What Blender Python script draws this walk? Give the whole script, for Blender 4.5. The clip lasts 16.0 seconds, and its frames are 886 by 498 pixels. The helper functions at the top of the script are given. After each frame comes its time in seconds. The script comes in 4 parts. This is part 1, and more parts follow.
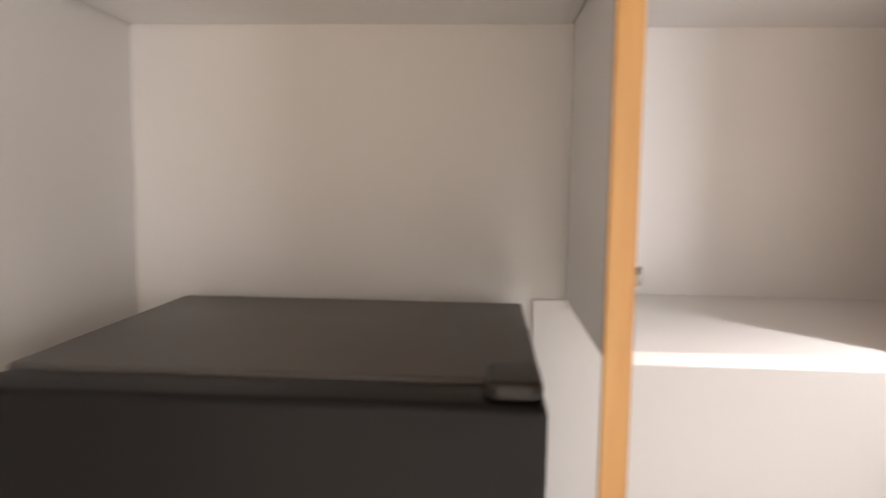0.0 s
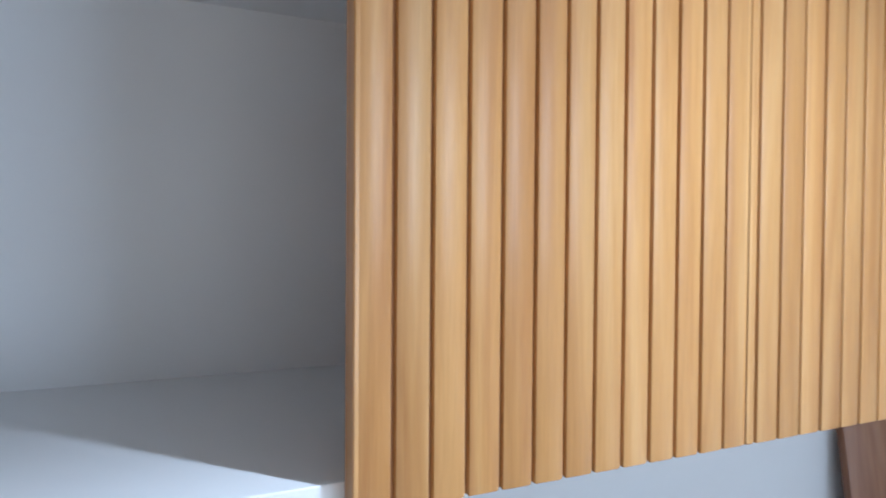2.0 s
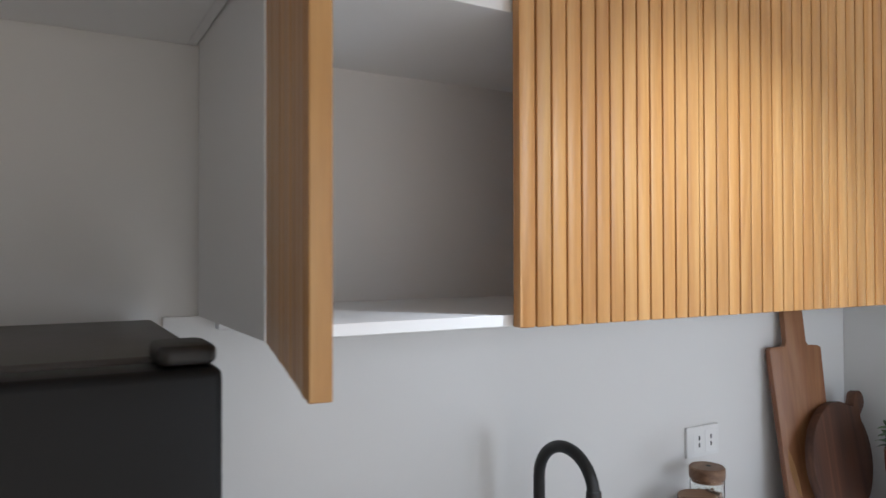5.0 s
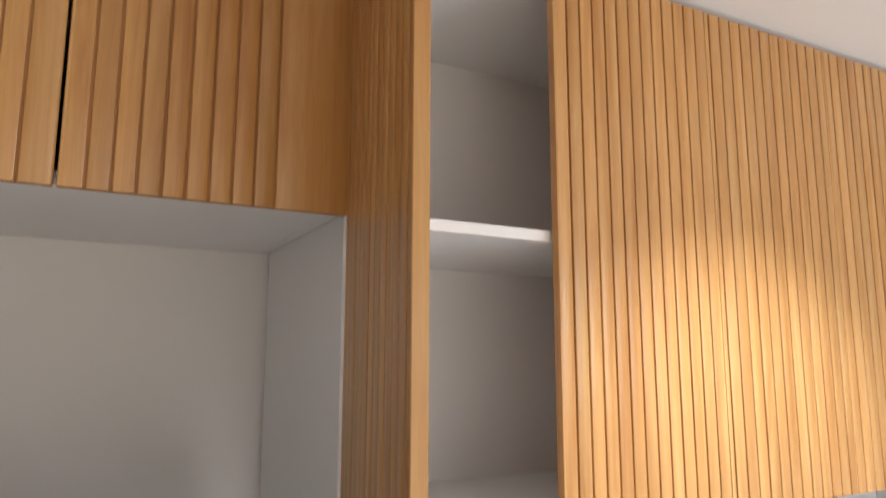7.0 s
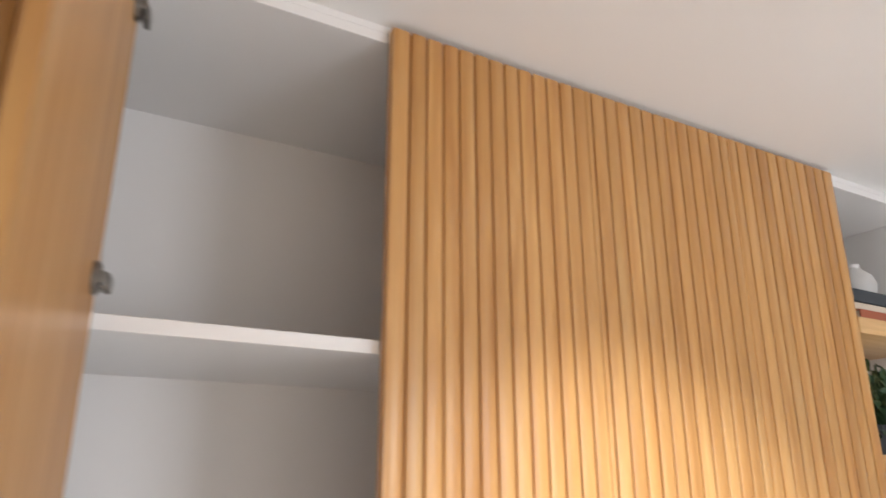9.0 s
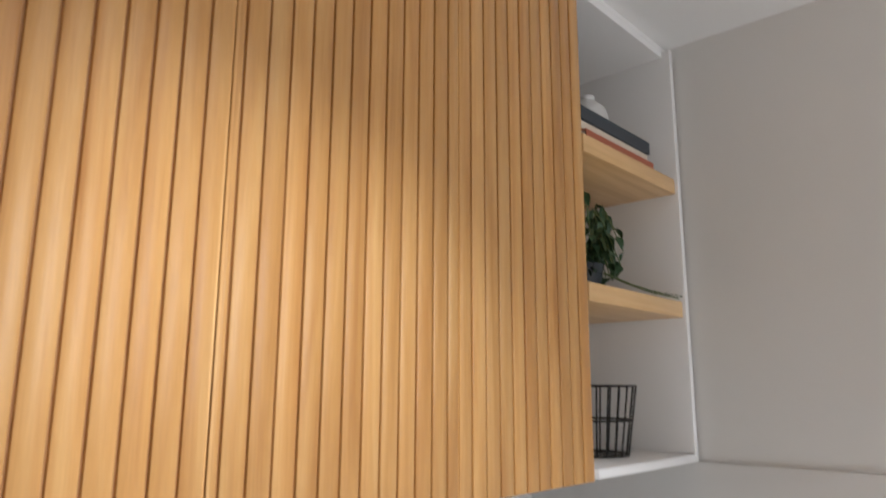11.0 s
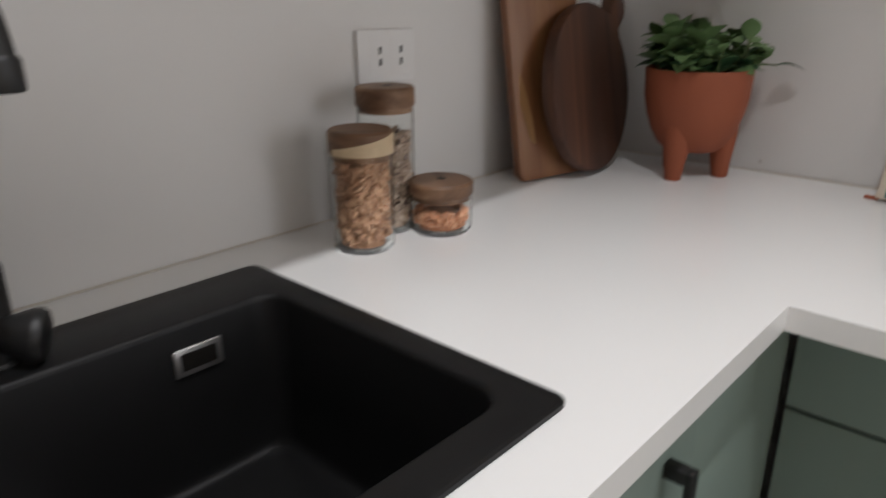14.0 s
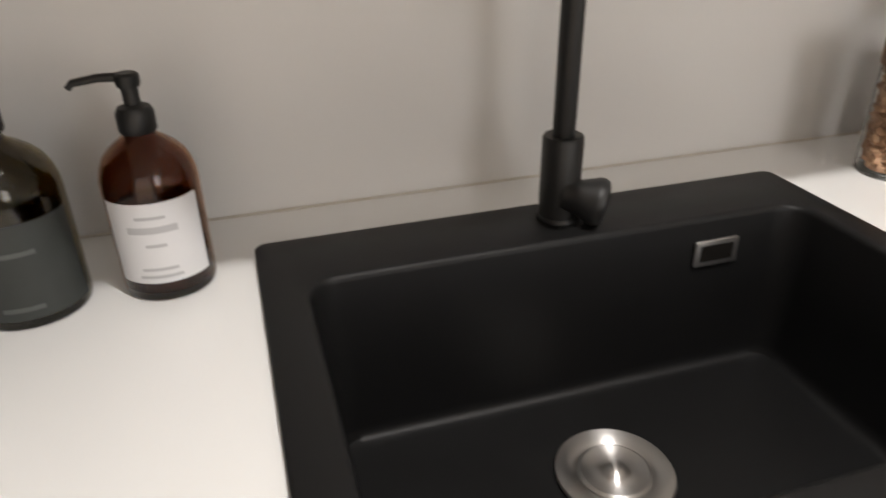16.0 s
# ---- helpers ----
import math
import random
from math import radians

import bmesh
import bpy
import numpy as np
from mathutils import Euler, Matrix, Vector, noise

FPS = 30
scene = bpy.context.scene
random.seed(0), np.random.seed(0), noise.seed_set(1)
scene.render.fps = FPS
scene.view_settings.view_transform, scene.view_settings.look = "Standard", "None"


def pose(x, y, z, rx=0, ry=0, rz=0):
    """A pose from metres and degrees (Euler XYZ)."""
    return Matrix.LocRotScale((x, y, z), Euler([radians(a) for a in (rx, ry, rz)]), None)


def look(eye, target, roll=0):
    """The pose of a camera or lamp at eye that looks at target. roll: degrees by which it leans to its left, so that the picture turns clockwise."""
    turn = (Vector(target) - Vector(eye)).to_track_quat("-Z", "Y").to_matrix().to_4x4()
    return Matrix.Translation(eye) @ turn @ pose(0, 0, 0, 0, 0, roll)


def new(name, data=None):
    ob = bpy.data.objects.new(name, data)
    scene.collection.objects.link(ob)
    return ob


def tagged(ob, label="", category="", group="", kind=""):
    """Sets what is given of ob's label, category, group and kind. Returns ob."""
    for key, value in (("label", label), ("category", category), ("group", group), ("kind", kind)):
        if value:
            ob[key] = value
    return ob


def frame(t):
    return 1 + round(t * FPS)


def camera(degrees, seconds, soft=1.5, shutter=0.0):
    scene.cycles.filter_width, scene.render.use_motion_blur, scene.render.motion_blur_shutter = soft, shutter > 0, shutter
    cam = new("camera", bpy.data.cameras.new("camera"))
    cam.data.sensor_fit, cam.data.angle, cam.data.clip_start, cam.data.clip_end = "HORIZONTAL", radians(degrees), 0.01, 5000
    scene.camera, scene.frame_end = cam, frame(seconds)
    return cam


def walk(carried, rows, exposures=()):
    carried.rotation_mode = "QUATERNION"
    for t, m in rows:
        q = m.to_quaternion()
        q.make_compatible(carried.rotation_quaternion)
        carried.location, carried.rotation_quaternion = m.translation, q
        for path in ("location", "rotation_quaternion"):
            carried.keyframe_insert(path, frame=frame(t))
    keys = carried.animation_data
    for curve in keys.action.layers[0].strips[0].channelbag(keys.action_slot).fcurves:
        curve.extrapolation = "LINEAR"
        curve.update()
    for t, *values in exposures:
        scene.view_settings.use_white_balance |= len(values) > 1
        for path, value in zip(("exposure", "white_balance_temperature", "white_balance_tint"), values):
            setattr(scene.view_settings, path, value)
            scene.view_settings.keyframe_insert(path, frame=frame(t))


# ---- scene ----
cam = camera(65.0, 16.0, 1.5, 0.45)
PATH = [
    (0, (-0.132, -1.146, 1.684), (-0.258, 0.840, 1.485), 0.8),
    (0.4, (-0.037, -1.004, 1.699), (0.025, 0.992, 1.577), 0.7),
    (0.8, (0.041, -0.887, 1.669), (0.386, 1.083, 1.682), 1.2),
    (1.2, (0.074, -0.838, 1.668), (0.789, 1.029, 1.705), 1.7),
    (1.6, (0.159, -0.823, 1.661), (0.959, 1.010, 1.660), 1.4),
    (2, (0.200, -0.836, 1.667), (1.095, 0.952, 1.624), 0.4),
    (2.3, (0.192, -0.862, 1.649), (1.160, 0.888, 1.673), -0.1),
    (2.6, (0.172, -0.924, 1.629), (1.194, 0.795, 1.662), -0.4),
    (3, (0.135, -0.988, 1.604), (1.166, 0.726, 1.626), 0.0),
    (3.5, (0.076, -1.049, 1.573), (1.117, 0.658, 1.606), -0.1),
    (5.8, (-0.306, -1.251, 1.61), (0.644, 0.509, 1.634), -0.0),
    (6, (-0.311, -1.262, 1.64), (0.634, 0.5, 1.68), -0.0),
    (6.4, (-0.32, -1.27, 1.683), (0.616, 0.492, 1.83), 0.0),
    (7, (-0.315, -1.279, 1.741), (0.612, 0.465, 2.055), 0.1),
    (7.5, (-0.31, -1.276, 1.771), (0.621, 0.437, 2.217), 0.6),
    (8, (-0.291, -1.279, 1.788), (0.611, 0.416, 2.347), 0.6),
    (8.5, (-0.197, -1.262, 1.803), (0.692, 0.434, 2.38), 0.7),
    (9, (-0.018, -1.199, 1.785), (0.927, 0.455, 2.394), -0.0),
    (11.3, (0.362, -1.013, 1.584), (1.867, 0.267, 1.894), 0.2),
    (11.5, (0.362, -1.005, 1.549), (1.885, 0.275, 1.757), 0.3),
    (12, (0.384, -0.968, 1.465), (1.936, 0.294, 1.463), 0.0),
    (12.5, (0.48, -0.913, 1.374), (2.029, 0.337, 1.179), -0.2),
    (13, (0.545, -0.878, 1.296), (2.054, 0.375, 0.902), -0.4),
    (13.2, (0.558, -0.86, 1.253), (2.054, 0.391, 0.809), -0.7),
    (13.5, (0.553, -0.854, 1.244), (2.015, 0.395, 0.692), -0.7),
    (14, (0.467, -0.782, 1.21), (1.856, 0.485, 0.526), -0.2),
    (14.5, (0.413, -0.77, 1.197), (1.522, 0.695, 0.407), -0.2),
    (15, (0.379, -0.763, 1.203), (1.214, 0.797, 0.271), -0.2),
    (15.5, (0.342, -0.748, 1.203), (0.973, 0.894, 0.251), -0.7),
    (16, (0.302, -0.708, 1.223), (0.809, 0.975, 0.267), -0.8),
]
EXPOSURES = [
    (0.0, 1.05, 6350, 16),
    (1.0, 0.78, 6500, 12),
    (1.5, 0.45, 5200, 9),
    (2.0, 0.25, 4700, 6),
    (2.6, 0.10, 4500, 4),
    (3.7, 0.03, 4200, 2),
    (5.8, 0.44, 5950, 12),
    (7.5, 0.76, 5850, 12),
    (9.2, 0.60, 5850, 12),
    (11.3, 0.0, 5750, 10),
    (13.0, -0.12, 6050, 12),
    (14.0, -0.46, 6050, 12),
    (15.0, -0.28, 6300, 12),
    (15.5, -0.04, 6500, 12),
    (16.0, 0.16, 6500, 12),
]
walk(cam, [(t, look(e, a, r)) for t, e, a, r in PATH], EXPOSURES)

# ---- world and lights ----
world = bpy.data.worlds.new("sky")
scene.world = world
world.use_nodes = True
wn = world.node_tree
sky = wn.nodes.new("ShaderNodeTexSky")
sky.sky_type, sky.sun_disc = "NISHITA", False
sky.sun_elevation, sky.sun_rotation = radians(52), radians(20)
wn.links.new(sky.outputs[0], wn.nodes["Background"].inputs[0])
wn.nodes["Background"].inputs[1].default_value = 0.10

sun = new("sun", bpy.data.lights.new("sun", "SUN"))
sun.data.energy, sun.data.angle, sun.data.color = 2.5, radians(0.5), (1.0, 0.95, 0.88)
sun.matrix_world = pose(0, 0, 6, -38, 0, -20)


def area_lamp(name, w, h, energy, colour, m):
    ob = new(name, bpy.data.lights.new(name, "AREA"))
    ob.data.shape, ob.data.size, ob.data.size_y = "RECTANGLE", w, h
    ob.data.energy, ob.data.color = energy, colour
    ob.matrix_world = m
    return ob


def spot_lamp(name, energy, colour, m, angle, blend, radius):
    ob = new(name, bpy.data.lights.new(name, "SPOT"))
    ob.data.energy, ob.data.color = energy, colour
    ob.data.spot_size, ob.data.spot_blend, ob.data.shadow_soft_size = radians(angle), blend, radius
    ob.matrix_world = m
    return ob


WINDOW = (1.02, 1.76, 0.95, 2.10)          # opening in the far wall: x0, x1, z0, z1
FILL_DOOR = (-1.34, 0.62, 0.02, 2.08)     # unseen opening beside it, added for the warm fill
FAR = -2.9                                 # the far wall behind the walk
area_lamp("window_daylight", 0.68, 1.08, 12, (1.0, 0.96, 0.91), look((1.39, FAR + 0.03, 1.52), (0.9, 0, 1.4)))
spot_lamp("kitchen_downlight", 86, (1.0, 0.97, 0.92), look((0.73, -0.90, 2.385), (0.73, -0.90, 0)), 104, 1.0, 0.02)
# warm fill added for the room's soft ambient light, not a known source
area_lamp("warm_fill", 1.9, 1.9, 12, (1.0, 0.77, 0.56), look((-0.36, FAR + 0.03, 1.05), (-0.36, 0, 1.05)))


# ---- materials ----
def material(name, colour, rough=0.5, metal=0.0, coat=0.0, spec=None):
    m = bpy.data.materials.new(name)
    m.use_nodes = True
    b = m.node_tree.nodes["Principled BSDF"]
    b.inputs["Base Color"].default_value = (*colour, 1)
    b.inputs["Roughness"].default_value = rough
    b.inputs["Metallic"].default_value = metal
    b.inputs["Coat Weight"].default_value = coat
    if spec is not None:
        b.inputs["Specular IOR Level"].default_value = spec
    return m


def node(m, kind, **inputs):
    n = m.node_tree.nodes.new(kind)
    for key, value in inputs.items():
        n.inputs[key.replace("_", " ")].default_value = value
    return n


def link(m, a, b):
    m.node_tree.links.new(a, b)


def bsdf(m):
    return m.node_tree.nodes["Principled BSDF"]


def coords(m, scale=(1, 1, 1)):
    c = m.node_tree.nodes.new("ShaderNodeTexCoord")
    mp = node(m, "ShaderNodeMapping")
    mp.inputs["Scale"].default_value = scale
    link(m, c.outputs["Object"], mp.inputs[0])
    return mp.outputs[0]


def mottled(name, c1, c2, rough=(0.4, 0.6), scale=6.0, fine=120.0, bump=0.02, metal=0.0, coat=0.0, stretch=(1, 1, 1)):
    """Two-scale colour and roughness variation with a fine relief."""
    m = material(name, c1, rough[0], metal, coat)
    v = coords(m, stretch)
    big = node(m, "ShaderNodeTexNoise", Scale=scale, Detail=5.0, Roughness=0.6)
    small = node(m, "ShaderNodeTexNoise", Scale=fine, Detail=4.0, Roughness=0.6)
    link(m, v, big.inputs["Vector"])
    link(m, v, small.inputs["Vector"])
    mix = m.node_tree.nodes.new("ShaderNodeMix")
    mix.data_type = "RGBA"
    mix.inputs["A"].default_value, mix.inputs["B"].default_value = (*c1, 1), (*c2, 1)
    fac = m.node_tree.nodes.new("ShaderNodeMath")
    fac.operation = "MULTIPLY_ADD"
    fac.inputs[1].default_value = 0.35
    link(m, small.outputs[0], fac.inputs[0])
    sc = m.node_tree.nodes.new("ShaderNodeMath")
    sc.operation = "MULTIPLY"
    sc.inputs[1].default_value = 0.65
    link(m, big.outputs[0], sc.inputs[0])
    link(m, sc.outputs[0], fac.inputs[2])
    link(m, fac.outputs[0], mix.inputs["Factor"])
    link(m, mix.outputs["Result"], bsdf(m).inputs["Base Color"])
    rr = node(m, "ShaderNodeMapRange")
    rr.inputs["To Min"].default_value, rr.inputs["To Max"].default_value = rough
    link(m, big.outputs[0], rr.inputs[0])
    link(m, rr.outputs[0], bsdf(m).inputs["Roughness"])
    if bump:
        b = node(m, "ShaderNodeBump", Strength=bump, Distance=0.002)
        link(m, small.outputs[0], b.inputs["Height"])
        link(m, b.outputs[0], bsdf(m).inputs["Normal"])
    return m


def wood(name, dark, mid, light, rough=0.35, coat=0.25, along="z", grain=34.0, vary=0.3, bump=0.06):
    """Timber with growth-ring streaks along one axis; every piece takes its own tone and its own place in the grain."""
    m = material(name, mid, rough, 0, coat)
    nt = m.node_tree
    info = nt.nodes.new("ShaderNodeObjectInfo")
    c = nt.nodes.new("ShaderNodeTexCoord")
    shift = nt.nodes.new("ShaderNodeVectorMath")
    shift.operation = "MULTIPLY_ADD"
    shift.inputs[1].default_value = (1, 1, 1)
    comb = nt.nodes.new("ShaderNodeCombineXYZ")
    for i, k in enumerate((7.3, 3.1, 11.7)):
        mul = nt.nodes.new("ShaderNodeMath")
        mul.operation = "MULTIPLY"
        mul.inputs[1].default_value = k
        link(m, info.outputs["Random"], mul.inputs[0])
        link(m, mul.outputs[0], comb.inputs[i])
    link(m, c.outputs["Object"], shift.inputs[0])
    link(m, comb.outputs[0], shift.inputs[2])
    mp = node(m, "ShaderNodeMapping")
    mp.inputs["Scale"].default_value = {"z": (1, 1, 0.05), "x": (0.05, 1, 1), "y": (1, 0.05, 1)}[along]
    link(m, shift.outputs[0], mp.inputs[0])
    rings = node(m, "ShaderNodeTexNoise", Scale=grain, Detail=6.0, Roughness=0.62, Distortion=0.6)
    fibre = node(m, "ShaderNodeTexNoise", Scale=grain * 14, Detail=3.0, Roughness=0.6)
    link(m, mp.outputs[0], rings.inputs["Vector"])
    link(m, mp.outputs[0], fibre.inputs["Vector"])
    ramp = nt.nodes.new("ShaderNodeValToRGB")
    e = ramp.color_ramp.elements
    e[0].position, e[0].color = 0.30, (*dark, 1)
    e[1].position, e[1].color = 0.72, (*light, 1)
    k = e.new(0.5)
    k.color = (*mid, 1)
    link(m, rings.outputs[0], ramp.inputs[0])
    hsv = nt.nodes.new("ShaderNodeHueSaturation")
    tone = node(m, "ShaderNodeMapRange")
    tone.inputs["To Min"].default_value, tone.inputs["To Max"].default_value = 1 - vary / 2, 1 + vary / 2
    link(m, info.outputs["Random"], tone.inputs[0])
    fib = node(m, "ShaderNodeMapRange")
    fib.inputs["To Min"].default_value, fib.inputs["To Max"].default_value = 0.88, 1.12
    link(m, fibre.outputs[0], fib.inputs[0])
    tm = nt.nodes.new("ShaderNodeMath")
    tm.operation = "MULTIPLY"
    link(m, tone.outputs[0], tm.inputs[0])
    link(m, fib.outputs[0], tm.inputs[1])
    link(m, tm.outputs[0], hsv.inputs["Value"])
    link(m, ramp.outputs[0], hsv.inputs["Color"])
    link(m, hsv.outputs[0], bsdf(m).inputs["Base Color"])
    b = node(m, "ShaderNodeBump", Strength=bump, Distance=0.001)
    link(m, fibre.outputs[0], b.inputs["Height"])
    link(m, b.outputs[0], bsdf(m).inputs["Normal"])
    return m


def by_piece(name, colours, rough=0.7):
    """Loose bits of one kind, each in a tone of its own."""
    m = material(name, colours[0], rough)
    g = m.node_tree.nodes.new("ShaderNodeNewGeometry")
    ramp = m.node_tree.nodes.new("ShaderNodeValToRGB")
    e = ramp.color_ramp.elements
    e[0].position, e[0].color = 0.0, (*colours[0], 1)
    e[1].position, e[1].color = 1.0, (*colours[-1], 1)
    for i, c in enumerate(colours[1:-1]):
        k = e.new((i + 1) / (len(colours) - 1))
        k.color = (*c, 1)
    link(m, g.outputs["Random Per Island"], ramp.inputs[0])
    link(m, ramp.outputs[0], bsdf(m).inputs["Base Color"])
    return m


def glass(name, colour, rough=0.02):
    m = material(name, colour, rough)
    bsdf(m).inputs["Transmission Weight"].default_value = 1.0
    bsdf(m).inputs["IOR"].default_value = 1.45
    return m


WALL = mottled("wall_paint", (0.74, 0.73, 0.71), (0.80, 0.79, 0.77), (0.55, 0.75), 2.2, 260, 0.05)
SPLASH = mottled("splash_board", (0.76, 0.755, 0.74), (0.81, 0.80, 0.785), (0.32, 0.45), 1.8, 200, 0.02)
CEIL = mottled("ceiling_paint", (0.85, 0.85, 0.84), (0.88, 0.88, 0.87), (0.7, 0.85), 1.5, 220, 0.04)
LAMINATE = mottled("white_laminate", (0.82, 0.815, 0.81), (0.86, 0.855, 0.85), (0.30, 0.42), 3.0, 300, 0.015)
QUARTZ = mottled("white_quartz", (0.84, 0.84, 0.83), (0.89, 0.885, 0.87), (0.14, 0.24), 3.0, 420, 0.006)
OAK = wood("varnished_oak", (0.42, 0.190, 0.047), (0.53, 0.277, 0.082), (0.62, 0.368, 0.138), 0.36, 0.25, vary=0.16)
bsdf(OAK).inputs["Coat Roughness"].default_value = 0.22
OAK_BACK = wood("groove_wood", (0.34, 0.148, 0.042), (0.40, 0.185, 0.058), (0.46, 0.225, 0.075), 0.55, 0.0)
PALE = wood("shelf_birch", (0.55, 0.33, 0.14), (0.66, 0.43, 0.20), (0.74, 0.52, 0.28), 0.4, 0.1, "x", 22)
ACACIA = wood("acacia_board", (0.075, 0.025, 0.009), (0.20, 0.079, 0.030), (0.40, 0.205, 0.085), 0.45, 0.05, "z", 8, 0.1)
BOARD_PALE = wood("board_sapwood", (0.30, 0.150, 0.055), (0.40, 0.215, 0.085), (0.48, 0.28, 0.125), 0.45, 0.05, "z", 14, 0.1)
WALNUT = wood("dark_walnut", (0.028, 0.011, 0.006), (0.072, 0.028, 0.014), (0.135, 0.058, 0.028), 0.6, 0.0, "z", 18, 0.1)
LIDWOOD = wood("lid_acacia", (0.10, 0.05, 0.026), (0.20, 0.11, 0.06), (0.31, 0.19, 0.11), 0.5, 0.0, "x", 26, 0.2)
LIDPALE = wood("lid_sapwood", (0.55, 0.41, 0.25), (0.63, 0.49, 0.31), (0.70, 0.56, 0.38), 0.5, 0.0, "x", 26, 0.1)
GRANITE = mottled("black_granite_composite", (0.006, 0.006, 0.0062), (0.011, 0.011, 0.0112), (0.38, 0.50), 14, 900, 0.10)
bsdf(GRANITE).inputs["Specular IOR Level"].default_value = 0.22
MATTE = mottled("matte_black_metal", (0.006, 0.006, 0.006), (0.010, 0.010, 0.010), (0.40, 0.54), 20, 500, 0.02)
STEEL = mottled("brushed_steel", (0.62, 0.60, 0.58), (0.74, 0.72, 0.70), (0.30, 0.42), 30, 400, 0.03, 1.0)
TURNED = mottled("turned_steel", (0.66, 0.64, 0.62), (0.76, 0.74, 0.72), (0.34, 0.42), 30, 400, 0.02, 1.0)
bsdf(TURNED).inputs["Anisotropic"].default_value = 0.85
bsdf(TURNED).inputs["Anisotropic Rotation"].default_value = 0.25
spin = TURNED.node_tree.nodes.new("ShaderNodeTangent")
spin.direction_type, spin.axis = "RADIAL", "Z"
link(TURNED, spin.outputs[0], bsdf(TURNED).inputs["Tangent"])
NICKEL = mottled("dull_nickel", (0.20, 0.19, 0.18), (0.28, 0.27, 0.25), (0.3, 0.45), 30, 400, 0.02, 0.9)
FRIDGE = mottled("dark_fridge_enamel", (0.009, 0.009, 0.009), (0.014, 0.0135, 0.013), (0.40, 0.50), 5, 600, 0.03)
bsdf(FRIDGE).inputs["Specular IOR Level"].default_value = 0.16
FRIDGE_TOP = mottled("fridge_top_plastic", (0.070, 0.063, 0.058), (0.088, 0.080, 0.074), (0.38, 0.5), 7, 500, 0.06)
RUBBER = material("dark_plastic", (0.018, 0.016, 0.015), 0.5)
SAGE = mottled("sage_lacquer", (0.255, 0.330, 0.295), (0.280, 0.355, 0.318), (0.30, 0.42), 4, 350, 0.012)
SEALANT = mottled("silicone_sealant", (0.62, 0.58, 0.51), (0.74, 0.70, 0.63), (0.45, 0.6), 40, 300, 0.03)
# near-black colour for the shade in the sink overflow
SLOT_SHADE = material("slot_shade", (0.010, 0.009, 0.008), 0.8, spec=0.05)
TERRA = mottled("terracotta", (0.225, 0.054, 0.021), (0.295, 0.082, 0.034), (0.65, 0.85), 16, 380, 0.16)
SOIL = mottled("soil", (0.03, 0.02, 0.013), (0.06, 0.04, 0.025), (0.85, 0.95), 40, 300, 0.5)
# lighter leaf green, with the foliage's highlights mixed into the colour
LEAF_LIT = mottled("leaf", (0.075, 0.145, 0.052), (0.190, 0.290, 0.120), (0.35, 0.5), 18, 160, 0.03)
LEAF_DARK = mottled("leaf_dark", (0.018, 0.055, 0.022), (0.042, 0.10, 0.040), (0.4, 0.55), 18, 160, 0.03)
STEM = material("stem", (0.12, 0.16, 0.06), 0.6)
PLASTIC = mottled("switch_plastic", (0.80, 0.80, 0.79), (0.83, 0.83, 0.82), (0.25, 0.32), 9, 300, 0.0)
SLOT = material("socket_slot", (0.012, 0.012, 0.012), 0.6)
CLEAR = glass("jar_glass", (0.97, 0.98, 0.97))
bsdf(CLEAR).inputs["IOR"].default_value = 1.18
AMBER = glass("amber_glass", (0.36, 0.145, 0.042), 0.06)
SMOKE = glass("olive_glass", (0.20, 0.15, 0.035), 0.05)
LABEL = mottled("paper_label", (0.66, 0.66, 0.67), (0.73, 0.73, 0.74), (0.55, 0.7), 12, 300, 0.03)
LABEL_DARK = mottled("dark_label", (0.022, 0.026, 0.024), (0.035, 0.040, 0.037), (0.5, 0.6), 12, 300, 0.03)
INK = material("faded_ink", (0.46, 0.46, 0.47), 0.7)
INK_DIM = material("dim_print", (0.09, 0.10, 0.095), 0.6)
SOAP = material("dark_soap", (0.035, 0.012, 0.006), 0.2)
OATS = by_piece("oats", ((0.18, 0.085, 0.045), (0.44, 0.26, 0.155), (0.29, 0.15, 0.085), (0.54, 0.35, 0.22), (0.37, 0.20, 0.11)))
MUESLI = by_piece("muesli", ((0.09, 0.055, 0.045), (0.46, 0.36, 0.28), (0.20, 0.13, 0.10), (0.55, 0.45, 0.36), (0.30, 0.21, 0.16)))
NUTS = by_piece("chopped_nuts", ((0.52, 0.25, 0.13), (0.40, 0.17, 0.085), (0.62, 0.36, 0.22), (0.30, 0.12, 0.06)))
TEAL = mottled("book_cover_teal", (0.018, 0.125, 0.125), (0.024, 0.145, 0.140), (0.3, 0.4), 12, 300, 0.01)
CREAM = mottled("book_cloth_cream", (0.62, 0.53, 0.43), (0.68, 0.60, 0.50), (0.6, 0.8), 20, 500, 0.06)
PAPER = mottled("page_edges", (0.70, 0.66, 0.58), (0.76, 0.72, 0.65), (0.8, 0.9), 10, 700, 0.05)
RED = material("print_red", (0.50, 0.060, 0.040), 0.4)
CORAL = material("print_coral", (0.55, 0.115, 0.060), 0.4)
ORANGE = material("print_orange", (0.56, 0.21, 0.075), 0.4)
GOLD = material("print_gold", (0.55, 0.32, 0.10), 0.4)
CREAMINK = material("print_cream", (0.70, 0.68, 0.60), 0.4)
PALETEAL = material("print_pale_teal", (0.06, 0.21, 0.21), 0.4)
NAVY = mottled("book_slate", (0.035, 0.045, 0.055), (0.05, 0.062, 0.075), (0.5, 0.65), 12, 300, 0.03)
BRICKRED = mottled("book_russet", (0.36, 0.10, 0.05), (0.42, 0.13, 0.07), (0.5, 0.65), 12, 300, 0.03)
